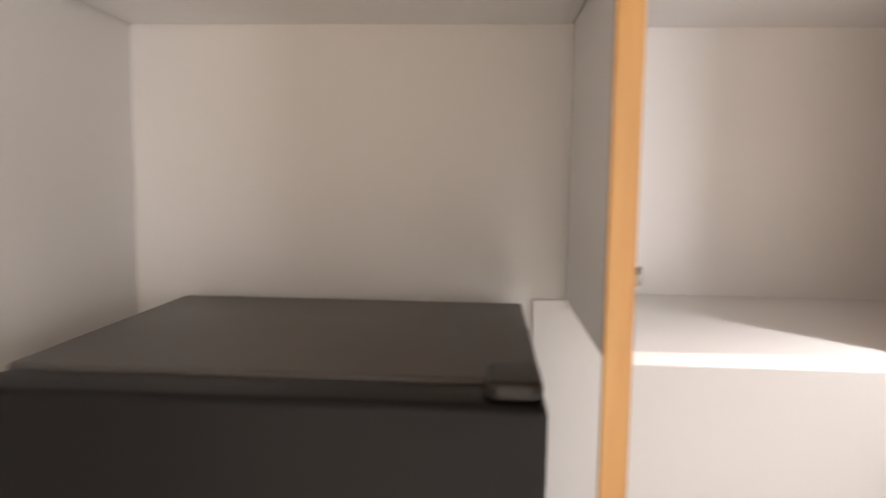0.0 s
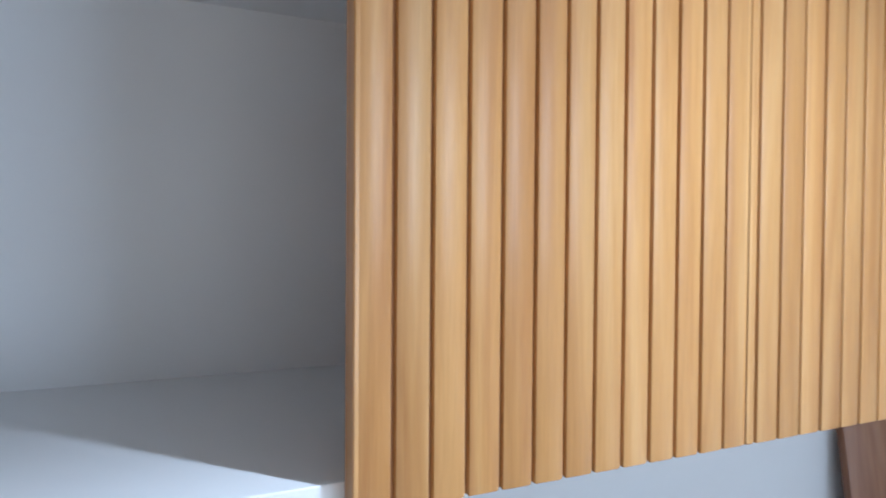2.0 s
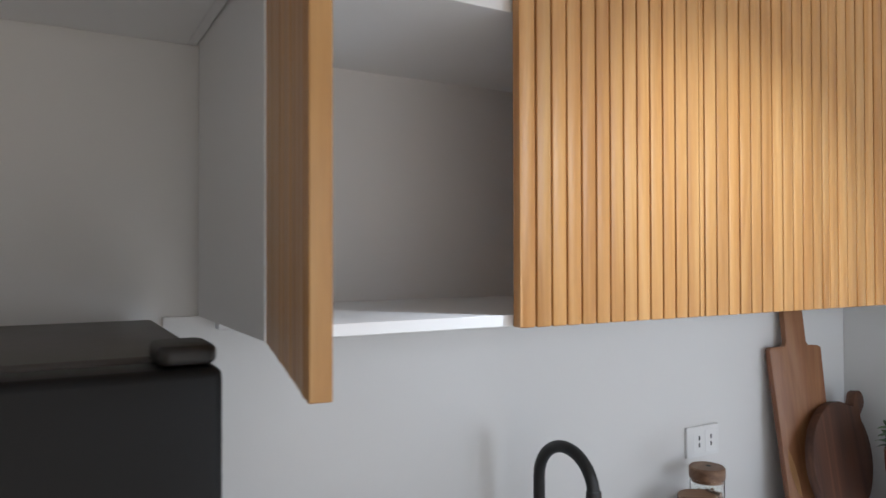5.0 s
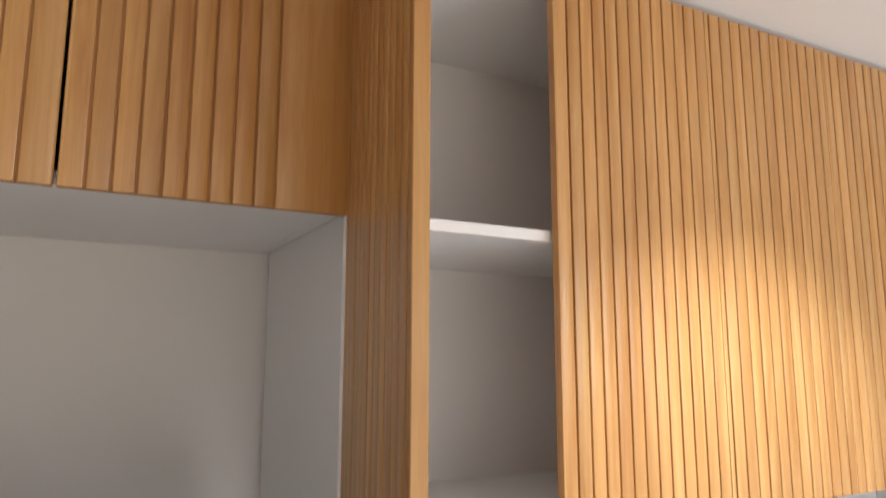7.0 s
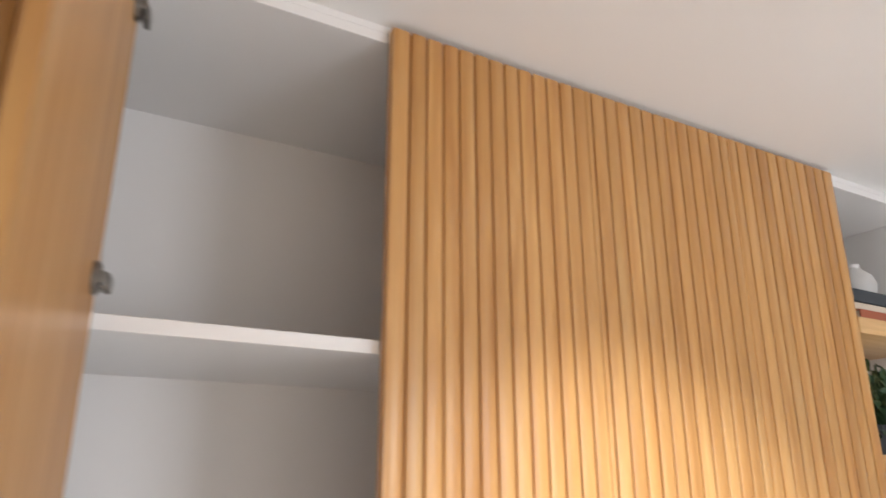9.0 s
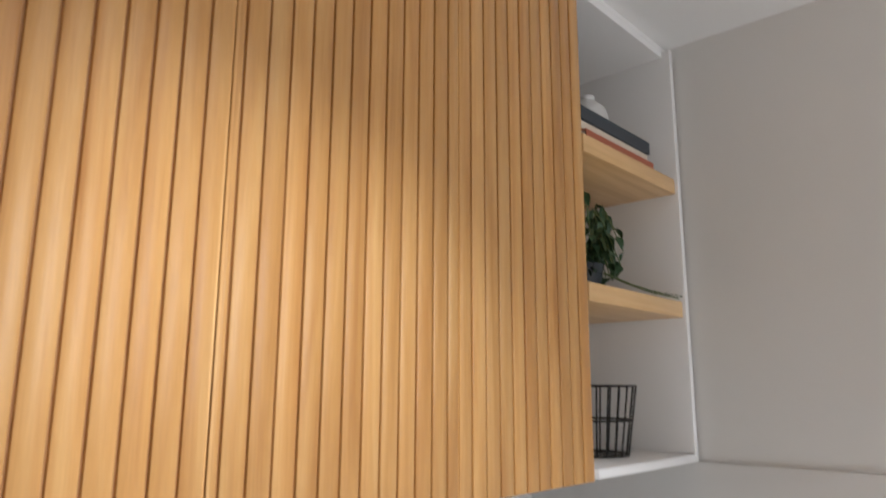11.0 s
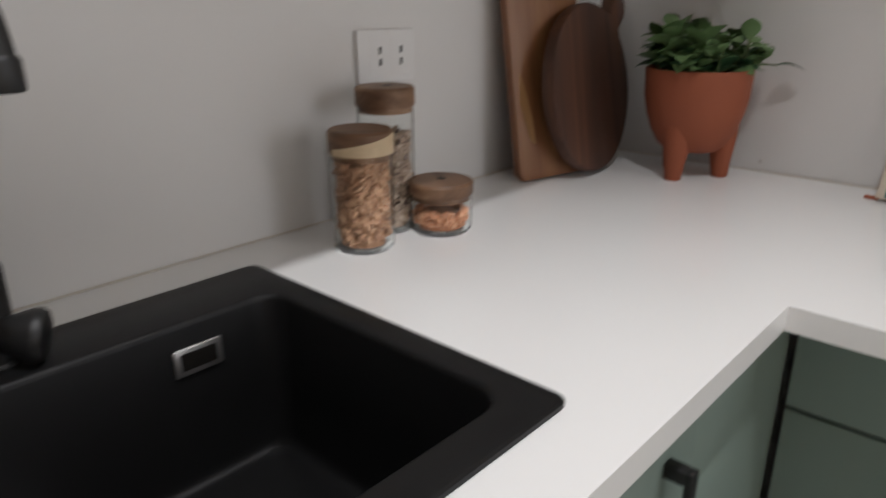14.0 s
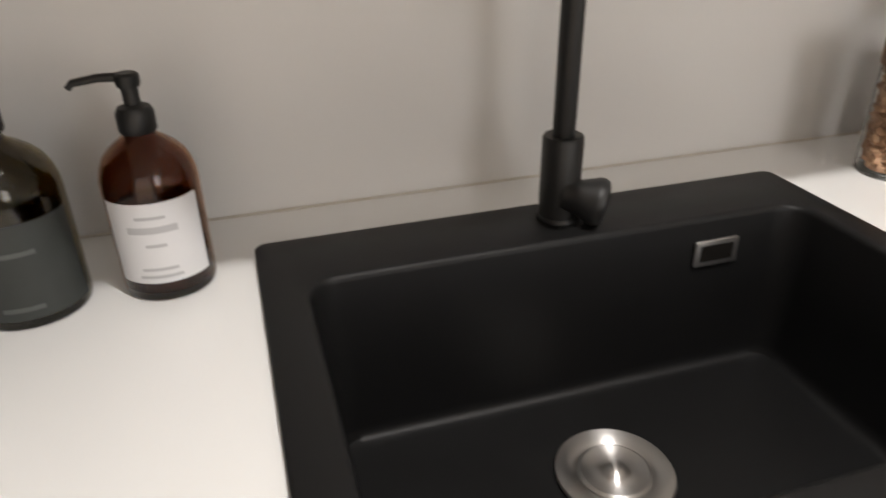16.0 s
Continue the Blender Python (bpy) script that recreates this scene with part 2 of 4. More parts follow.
CERAMIC = mottled("white_ceramic", (0.66, 0.66, 0.65), (0.72, 0.72, 0.71), (0.3, 0.4), 9, 200, 0.01)
TILE = mottled("floor_tile", (0.66, 0.65, 0.62), (0.73, 0.72, 0.69), (0.25, 0.4), 3, 90, 0.02)
GROUT = material("grout", (0.28, 0.27, 0.25), 0.9)
GRASS = mottled("ground_grass", (0.045, 0.075, 0.025), (0.10, 0.12, 0.05), (0.9, 1.0), 2, 30, 0.4)
PANE = glass("window_glass", (1, 1, 1), 0.0)
LAMPGLOW = material("lamp_glow", (1, 0.9, 0.75), 0.5)
bsdf(LAMPGLOW).inputs["Emission Color"].default_value = (1.0, 0.82, 0.6, 1)
bsdf(LAMPGLOW).inputs["Emission Strength"].default_value = 12.0


# ---- mesh helpers ----
def box(bm, x0, x1, y0, y1, z0, z1, bevel=0.0, seg=2):
    r = bmesh.ops.create_cube(bm, size=1.0)
    vs = r["verts"]
    bmesh.ops.scale(bm, vec=(x1 - x0, y1 - y0, z1 - z0), verts=vs)
    bmesh.ops.translate(bm, vec=((x0 + x1) / 2, (y0 + y1) / 2, (z0 + z1) / 2), verts=vs)
    if bevel:
        es = list({e for v in vs for e in v.link_edges})
        bmesh.ops.bevel(bm, geom=es, offset=bevel, segments=seg, affect="EDGES", profile=0.5)
    return bm


def slab(x0, x1, y0, y1, z0, z1, bevel=0.0, seg=2):
    return box(bmesh.new(), x0, x1, y0, y1, z0, z1, bevel, seg)


def lathe(profile, seg=40, centre=(0, 0)):
    """A turned solid from (radius, height) pairs; a zero radius closes an end."""
    bm = bmesh.new()
    rings = []
    for r, z in profile:
        if r < 1e-6:
            rings.append([bm.verts.new((centre[0], centre[1], z))])
        else:
            rings.append([bm.verts.new((centre[0] + r * math.cos(2 * math.pi * i / seg), centre[1] + r * math.sin(2 * math.pi * i / seg), z)) for i in range(seg)])
    for a, b in zip(rings, rings[1:]):
        for i in range(seg):
            j = (i + 1) % seg
            if len(a) == 1 and len(b) > 1:
                bm.faces.new((a[0], b[j], b[i]))
            elif len(b) == 1 and len(a) > 1:
                bm.faces.new((a[i], a[j], b[0]))
            elif len(a) > 1:
                bm.faces.new((a[i], a[j], b[j], b[i]))
    bmesh.ops.recalc_face_normals(bm, faces=bm.faces)
    return bm


def tube(points, radius, seg=12, bm=None, taper=None):
    """A round bar along a line of points, with closed ends."""
    bm = bm or bmesh.new()
    pts = [Vector(p) for p in points]
    rings = []
    side = None
    for i, p in enumerate(pts):
        d = (pts[min(i + 1, len(pts) - 1)] - pts[max(i - 1, 0)]).normalized()
        if side is None:
            side = d.orthogonal().normalized()
        side = (side - d * side.dot(d)).normalized()
        up = d.cross(side)
        r = radius if taper is None else radius * taper[i]
        rings.append([bm.verts.new(p + side * (r * math.cos(2 * math.pi * k / seg)) + up * (r * math.sin(2 * math.pi * k / seg))) for k in range(seg)])
    for a, b in zip(rings, rings[1:]):
        for i in range(seg):
            bm.faces.new((a[i], a[(i + 1) % seg], b[(i + 1) % seg], b[i]))
    bm.faces.new(rings[0][::-1])
    bm.faces.new(rings[-1])
    return bm


def outline(pts, z0, z1, bevel=0.0, seg=2):
    """A plate from an outline in x and y."""
    bm = bmesh.new()
    f = bm.faces.new([bm.verts.new((x, y, z0)) for x, y in pts])
    ext = bmesh.ops.extrude_face_region(bm, geom=[f])
    vs = [v for v in ext["geom"] if isinstance(v, bmesh.types.BMVert)]
    bmesh.ops.translate(bm, vec=(0, 0, z1 - z0), verts=vs)
    bmesh.ops.recalc_face_normals(bm, faces=bm.faces)
    if bevel:
        es = [e for e in bm.edges if abs(e.verts[0].co.z - e.verts[1].co.z) < 1e-6]
        bmesh.ops.bevel(bm, geom=es, offset=bevel, segments=seg, affect="EDGES", profile=0.5)
    return bm


def rounded(x0, x1, y0, y1, r, n=6):
    pts = []
    for cx, cy, a0 in ((x1 - r, y1 - r, 0), (x0 + r, y1 - r, 90), (x0 + r, y0 + r, 180), (x1 - r, y0 + r, 270)):
        for i in range(n + 1):
            a = radians(a0 + 90 * i / n)
            pts.append((cx + r * math.cos(a), cy + r * math.sin(a)))
    return pts


def mesh(name, bm, mat, smooth=True):
    me = bpy.data.meshes.new(name)
    bm.to_mesh(me)
    bm.free()
    me.materials.append(mat)
    if smooth:
        me.shade_smooth()
        me.set_sharp_from_angle(angle=radians(38))
    return me


def thing(name, label, category, bm=None, mat=None, at=None, group="", kind=""):
    """A top-level thing: one mesh, or an empty that carries its parts."""
    ob = new(name, mesh(name, bm, mat) if bm else None)
    if at is not None:
        ob.matrix_basis = at
    return tagged(ob, label, category, group, kind)


def part(name, bm, mat, parent, label="", at=None):
    ob = new(name, bm if isinstance(bm, bpy.types.Mesh) else mesh(name, bm, mat))
    ob.parent = parent
    if at is not None:
        ob.matrix_basis = at
    return tagged(ob, label)


def setting(name, label, category, bm, mat):
    return thing(name, label, category, bm, mat, kind="structure")


# ---- the room ----
XL, XR, YW, H = -0.735, 1.815, 0.012, 2.407      # niche wall, right wall, sink wall, ceiling
XW = -3.3                                       # far side of the room
T = 0.12


def build_room():
    setting("floor", "plain beige tiled kitchen floor", "floor", slab(XW - T, XR + T, FAR - T, YW + T, -0.10, -0.004), GROUT)
    setting("ceiling", "plain white painted flat ceiling", "ceiling", slab(XW - T, XR + T, FAR - T, YW + T, H, H + 0.1), CEIL)
    setting("wall_north", "off-white painted wall behind the sink", "wall", slab(XW - T, XR + T, YW, YW + T, 0, H), WALL)
    setting("wall_east", "off-white painted wall above the side counter", "wall", slab(XR, XR + T, FAR, YW, 0, H), WALL)
    setting("wall_west", "off-white painted wall beside the refrigerator", "wall", slab(XL - T, XL, -0.66, YW, 0, H), WALL)
    setting("wall_far_west", "plain off-white wall at the end of the room", "wall", slab(XW - T, XW, FAR, YW, 0, H), WALL)
    bm = bmesh.new()
    x = XW - T
    for x0, x1, z0, z1 in (FILL_DOOR, WINDOW):
        box(bm, x, x0, FAR - T, FAR, 0, H)
        box(bm, x0, x1, FAR - T, FAR, 0, z0)
        box(bm, x0, x1, FAR - T, FAR, z1, H)
        x = x1
    box(bm, x, XR + T, FAR - T, FAR, 0, H)
    setting("wall_south", "off-white painted wall with a window and an added glass door", "wall", bm, WALL)
    for name, label, category, (x0, x1, z0, z1) in (("window_1", "white framed window letting in daylight", "window", WINDOW), ("unseen_door", "unseen white framed sliding glass door added for the warm fill light", "door", FILL_DOOR)):
        w = thing(name, label, category, kind="structure")
        bm = bmesh.new()
        for a, b, c, d in ((x0, x0 + 0.045, z0, z1), (x1 - 0.045, x1, z0, z1), (x0 + 0.045, x1 - 0.045, z0, z0 + 0.045), (x0 + 0.045, x1 - 0.045, z1 - 0.045, z1), ((x0 + x1) / 2 - 0.02, (x0 + x1) / 2 + 0.02, z0 + 0.045, z1 - 0.045)):
            box(bm, a, b, FAR - 0.085, FAR - 0.04, c, d, 0.003)
        part("window_frame", bm, PLASTIC, w)
        if z0 > 0.1:
            part("window_sill", slab(x0, x1, FAR - 0.035, FAR + 0.03, z0 - 0.025, z0 - 0.002, 0.004), PLASTIC, w)
        for a, b in ((x0 + 0.045, (x0 + x1) / 2 - 0.02), ((x0 + x1) / 2 + 0.02, x1 - 0.045)):
            p = part("pane", slab(a, b, FAR - 0.065, FAR - 0.060, z0 + 0.045, z1 - 0.045), PANE, w)
            p.visible_shadow = False
    setting("ground", "grassy ground outside the window", "ground", slab(-400, 400, -800, FAR - T - 0.01, -0.6, -0.15), GRASS)
    # boards on the two walls above the worktop, thinner than the plaster is proud
    setting("splashback_north", "white splashback board behind the sink", "splashback", slab(-0.054, 1.805, 0.0, YW - 0.001, 0.86, 1.487, 0.001), SPLASH)
    setting("splashback_east", "white splashback board on the side wall", "splashback", slab(1.805, XR - 0.001, -2.0, 0.0, 0.86, 1.487, 0.001), SPLASH)


def floor_tiles():
    fl = bpy.data.objects["floor"]
    me = mesh("tile", slab(-0.298, 0.298, -0.298, 0.298, -0.008, 0.0, 0.002, 1), TILE)
    for i in range(9):
        for j in range(5):
            part("tile", me, None, fl, at=pose(XW + 0.32 + 0.6 * i, -0.3 - 0.62 - 0.6 * j + 0.6, -0.0))


# ---- wall cabinets with slatted doors ----
ZB, ZT, YD = 1.487, 2.395, -0.42        # bottom, top, front of the slats
BACKING, SLAT = 0.009, 0.0042


def slatted_door(parent, width, height, first, pitch, count, label="", at=None):
    """A door of upright slats on a backing board; its hinge edge at the origin, its front towards -y. Slats: one of the first width, count of the pitch, and one that takes up the rest."""
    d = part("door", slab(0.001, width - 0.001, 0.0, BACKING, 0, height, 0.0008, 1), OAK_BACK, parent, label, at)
    edges = [0.0] if first else []
    edges += [first + pitch * i for i in range(count + 1)]
    if width - edges[-1] > 0.004:
        edges.append(width)
    edges[-1] = width
    for x0, x1 in zip(edges, edges[1:]):
        p = x1 - x0
        key = round(p * 1e4), round(height * 1e4)
        if key not in SLATS:
            SLATS[key] = mesh("slat", slab(-p / 2 + 0.0012, p / 2 - 0.0012, -SLAT, 0.002, -0.0015, height + 0.0015, 0.0026, 2), OAK)
        part("slat", SLATS[key], None, d, at=pose((x0 + x1) / 2, WOB.uniform(-0.0003, 0.0003), 0, 0, 0, WOB.uniform(-0.7, 0.7)))
    # solid edge lippings and the back face of the door
    part("edge_lipping", slab(-0.0005, 0.0095, -SLAT + 0.0005, BACKING + 0.0035, -0.0005, height + 0.0005, 0.001, 1), OAK, d)
    part("edge_lipping", slab(width - 0.0095, width + 0.0005, -SLAT + 0.0005, BACKING + 0.0035, -0.0005, height + 0.0005, 0.001, 1), OAK, d)
    part("back_board", slab(0.0095, width - 0.0095, BACKING + 0.0002, BACKING + 0.003, 0, height), OAK, d)
    return d


SLATS = {}
WOB = random.Random(21)


def carcass(cab, x0, x1, z0, z1, shelves, back=0.0, front=-0.40, t=0.016, ends=True):
    part("side_panel", slab(x0, x0 + t, front, back, z0, z1, 0.0008, 1), LAMINATE, cab)
    part("side_panel", slab(x1 - t, x1, front, back, z0, z1, 0.0008, 1), LAMINATE, cab)
    part("bottom_panel", slab(x0 + t, x1 - t, front, back, z0, z0 + t, 0.0008, 1), LAMINATE, cab)
    part("top_panel", slab(x0 + t, x1 - t, front, back, z1 - t, z1, 0.0008, 1), LAMINATE, cab)
    part("back_panel", slab(x0 + t, x1 - t, back - 0.006, back, z0 + t, z1 - t), LAMINATE, cab)
    for z in shelves:
        part("shelf", slab(x0 + t, x1 - t, front + 0.004, back - 0.006, z - 0.018, z, 0.0008, 1), LAMINATE, cab)


def hinge(door, x, z):
    """A cup hinge on the inside of a door."""
    bm = lathe([(0, 0), (0.0175, 0), (0.0175, 0.0035), (0.015, 0.006), (0, 0.006)], 24)
    bmesh.ops.rotate(bm, cent=(0, 0, 0), matrix=Matrix.Rotation(radians(-90), 3, "X"), verts=bm.verts)
    box(bm, -0.009, 0.009, 0.004, 0.012, -0.006, 0.006, 0.001)
    box(bm, -0.032, -0.006, 0.006, 0.014, -0.009, 0.009, 0.002)
    bmesh.ops.translate(bm, vec=(x, BACKING + 0.003, z), verts=bm.verts)
    part("hinge", bm, NICKEL, door, "nickel cup hinge")


def build_wall_cabinets():
    hgt = ZT - ZB
    # the open one, next to the refrigerator
    a = thing("wall_cabinet", "white double wall cabinet with one slatted oak door standing open", "cabinet", group="wall cabinets above the sink")
    carcass(a, 0.0, 0.702, ZB, ZT, [1.944])
    door = slatted_door(a, 0.345, hgt, 0.0180, 0.0284, 11, at=pose(0.004, -0.412, ZB, 0, 0, -OPEN))
    hinge(door, 0.022, 0.10)
    hinge(door, 0.022, hgt / 2 + 0.03)
    hinge(door, 0.022, hgt - 0.10)
    # the closed ones
    c = thing("wall_cabinet", "white double wall cabinet with both slatted oak doors closed", "cabinet", group="wall cabinets above the sink")
    carcass(c, 0.702, 1.388, ZB, ZT, [1.944])
    for unit, x0, x1, first, pitch, n in ((a, 0.345, 0.702, 0.0274, 0.0274, 12), (c, 0.702, 1.055, 0.0115, 0.0289, 11), (c, 1.055, 1.388, 0.0250, 0.0306, 10)):
        slatted_door(unit, x1 - x0 - 0.002, hgt, first, pitch, n, at=pose(x0 + 0.001, YD + SLAT, ZB))
    # over the refrigerator
    o = thing("bridge_cabinet", "white cabinet with slatted oak doors bridging the refrigerator niche", "cabinet")
    carcass(o, XL + 0.004, -0.002, 1.935, ZT, [], YW - 0.002)
    slatted_door(o, 0.339, ZT - 1.931, 0.0268, 0.0268, 8, at=pose(-0.341, YD + SLAT, 1.931))
    slatted_door(o, 0.383, ZT - 1.931, 0.0268, 0.0268, 12, at=pose(XL + 0.006, YD + SLAT, 1.931))
    # strip that closes the gap up to the ceiling
    setting("cornice_strip", "white filler strip between the wall cabinets and the ceiling", "trim", slab(XL + 0.003, 1.805, -0.3995, -0.384, ZT + 0.0002, H - 0.0005), LAMINATE)
    setting("batten", "white batten under the wall cabinets", "trim", slab(0.02, 1.795, -0.058, -0.030, 1.468, ZB - 0.001, 0.003), LAMINATE)


OPEN = 100.8


def build_open_shelf():
    s = thing("open_shelf_unit", "white open shelf unit with two pale wooden shelves", "shelf unit")
    x0, x1, t = 1.389, 1.804, 0.016
    part("side_panel", slab(x0, x0 + t, -0.40, 0, ZB, ZT, 0.0008, 1), LAMINATE, s)
    part("side_panel", slab(x1 - t, x1, -0.418, 0, ZB, ZT, 0.0015, 2), LAMINATE, s)
    part("bottom_panel", slab(x0 + t, x1 - t, -0.418, 0, ZB, ZB + t, 0.0015, 2), LAMINATE, s)
    part("top_panel", slab(x0 + t, x1 - t, -0.40, 0, ZT - t, ZT, 0.001, 1), LAMINATE, s)
    part("back_panel", slab(x0 + t, x1 - t, -0.006, 0, ZB + t, ZT - t), LAMINATE, s)
    for z in (1.781, 2.052):
        part("shelf", slab(x0 + t + 0.0005, x1 - t - 0.0005, -0.412, -0.007, z, z + 0.034, 0.002), PALE, s, "pale birch shelf board")


# ---- worktop, sink, base cabinets ----
SX0, SX1, SY0, SY1 = 0.298, 0.894, -0.531, -0.084


def build_worktop():
    """One L-shaped slab with an opening for the sink."""
    xs, ys = (-0.054, SX0 + 0.02, SX1 - 0.02, 1.21, 1.804), (-2.0, -0.60, SY0 + 0.02, SY1 - 0.02, -0.0005)
    inside = lambda i, j: not (i == 1 and j == 2) and (j >= 1 or i == 3)
    bm = bmesh.new()
    z0, z1 = 0.871, 0.90
    vert = {}

    def v(i, j, k):
        if (i, j, k) not in vert:
            vert[i, j, k] = bm.verts.new((xs[i], ys[j], (z0, z1)[k]))
        return vert[i, j, k]

    for i in range(4):
        for j in range(4):
            if not inside(i, j):
                continue
            bm.faces.new((v(i, j, 1), v(i + 1, j, 1), v(i + 1, j + 1, 1), v(i, j + 1, 1)))
            bm.faces.new((v(i, j, 0), v(i, j + 1, 0), v(i + 1, j + 1, 0), v(i + 1, j, 0)))
            for di, dj, p, q in ((0, -1, (i, j), (i + 1, j)), (1, 0, (i + 1, j), (i + 1, j + 1)), (0, 1, (i + 1, j + 1), (i, j + 1)), (-1, 0, (i, j + 1), (i, j))):
                a, b = i + di, j + dj
                if not (0 <= a < 4 and 0 <= b < 4 and inside(a, b)):
                    bm.faces.new((v(*p, 0), v(*q, 0), v(*q, 1), v(*p, 1)))
    es = [e for e in bm.edges if len(e.link_faces) == 2 and e.calc_face_angle(0) > 1 and e.verts[0].co.z > 0.89 and e.verts[1].co.z > 0.89]
    bmesh.ops.bevel(bm, geom=es, offset=0.003, segments=3, affect="EDGES", profile=0.5)
    w = thing("worktop", "glossy white quartz worktop running round the corner", "worktop")
    part("slab", bm, QUARTZ, w)
    part("sealant", slab(-0.052, 1.8005, -0.0035, -0.0004, 0.9001, 0.9024, 0.0008, 1), SEALANT, w, "pale beige silicone joint along the wall")
    part("sealant", slab(1.8008, 1.8043, -1.995, -0.0004, 0.9001, 0.9024, 0.0008, 1), SEALANT, w, "pale beige silicone joint along the wall")


def loops(bm, rings):
    made = [[bm.verts.new((x, y, z)) for x, y in pts] for pts, z in rings]
    n = len(made[0])
    for a, b in zip(made, made[1:]):
        for i in range(n):
            bm.faces.new((a[i], a[(i + 1) % n], b[(i + 1) % n], b[i]))
    return made


def build_sink():
    s = thing("kitchen_sink", "black granite-composite single-bowl sink set into the white worktop", "sink")
    bm = bmesh.new()
    bx0, bx1, by0, by1 = 0.338, 0.860, -0.490, -0.172
    zt = 0.907

    def R(g, r):
        return rounded(bx0 + g, bx1 - g, by0 + g, by1 - g, r)

    def O(g, r):
        return rounded(SX0 + g, SX1 - g, SY0 + g, SY1 - g, r)

    rings = [(O(0.03, 0.012), 0.872), (O(0.03, 0.012), 0.9005), (O(0, 0.012), 0.9005), (O(0, 0.012), zt - 0.002), (O(0.0015, 0.011), zt - 0.0005), (O(0.003, 0.010), zt),
             (R(-0.006, 0.034), zt), (R(-0.003, 0.032), zt - 0.001), (R(-0.001, 0.030), zt - 0.003), (R(0, 0.030), zt - 0.007), (R(0.006, 0.030), 0.80),
             (R(0.008, 0.028), 0.738), (R(0.0095, 0.026), 0.7305), (R(0.0130, 0.022), 0.7250), (R(0.019, 0.02), 0.7228), (R(0.026, 0.02), 0.7222)]
    made = loops(bm, rings)
    # floor of the bowl, falling slightly to the waste
    seg = len(made[-1])
    cx, cy, r = 0.592, -0.298, 0.056
    hole = []
    for v in made[-1]:
        a = math.atan2(v.co.y - cy, v.co.x - cx)
        hole.append(bm.verts.new((cx + r * math.cos(a), cy + r * math.sin(a), 0.7185)))
    for i in range(seg):
        j = (i + 1) % seg
        bm.faces.new((made[-1][i], made[-1][j], hole[j], hole[i]))
    bm.faces.new(hole)
    bmesh.ops.recalc_face_normals(bm, faces=bm.faces)
    part("bowl", bm, GRANITE, s)
    c = pose(cx, cy, 0)
    w = part("waste", lathe([(0, 0.7190), (0.056, 0.7190), (0.057, 0.7215), (0.0555, 0.7235), (0.049, 0.7240), (0.040, 0.7225), (0.036, 0.7205), (0.0355, 0.7195), (0, 0.7195)], 48), TURNED, s, "round brushed steel waste", c)
    part("strainer_basket", lathe([(0, 0.7205), (0.034, 0.7205), (0.035, 0.7230), (0.032, 0.7245), (0.024, 0.7225), (0.016, 0.7222), (0.0125, 0.7235), (0.0105, 0.7265), (0.006, 0.7280), (0, 0.7283)], 48), TURNED, w)
    # overflow in the rear side of the bowl
    of = part("overflow", outline(rounded(-0.0265, 0.0265, -0.0150, 0.0150, 0.003), 0, 0.003, 0.0012), STEEL, s, "chrome overflow plate", pose(0.762, -0.1758, 0.867, 88, 0, 0))
    # the opening is a flat black plate, its inner shade put into the colour
    part("overflow_slot", outline(rounded(-0.0195, 0.0195, -0.0092, 0.0092, 0.002), 0.0031, 0.0036), SLOT_SHADE, of)


def build_faucet():
    f = thing("kitchen_faucet", "matte black gooseneck faucet standing on the sink rim", "faucet")
    x, y, z = 0.603, -0.122, 0.907
    part("base_ring", lathe([(0, z), (0.0225, z), (0.0225, z + 0.003), (0.021, z + 0.005), (0, z + 0.005)], 36, (x, y)), MATTE, f)
    part("sleeve", lathe([(0, z + 0.005), (0.0205, z + 0.005), (0.0205, z + 0.086), (0.0190, z + 0.0885), (0, z + 0.0885)], 36, (x, y)), MATTE, f)
    r = 0.070
    yc = y - r
    top = 1.165
    path = [(x, y, z + 0.088), (x, y, 1.0), (x, y, 1.08), (x, y, top)]
    for i in range(1, 19):
        a = radians(180 * i / 18)
        path.append((x + 0.012 * (1 - math.cos(a)) / 2, yc + r * math.cos(a), top + r * math.sin(a)))
    path.append((x + 0.012, yc - r, top - 0.004))
    part("spout", tube(path, 0.0112, 18), MATTE, f)
    part("aerator", lathe([(0, 1.152), (0.0125, 1.152), (0.0135, 1.154), (0.0135, 1.172), (0.0115, 1.175), (0, 1.175)], 28, (x + 0.012, yc - r)), MATTE, f)
    # lever cartridge on the side, with its stub
    bm = lathe([(0, 0), (0.0165, 0), (0.0175, 0.014), (0.0245, 0.031), (0.0248, 0.036), (0.0225, 0.041), (0.0165, 0.0435), (0, 0.0445)], 32)
    part("cartridge", bm, MATTE, f, at=pose(x, y - 0.010, z + 0.031, 101, 0, 58))


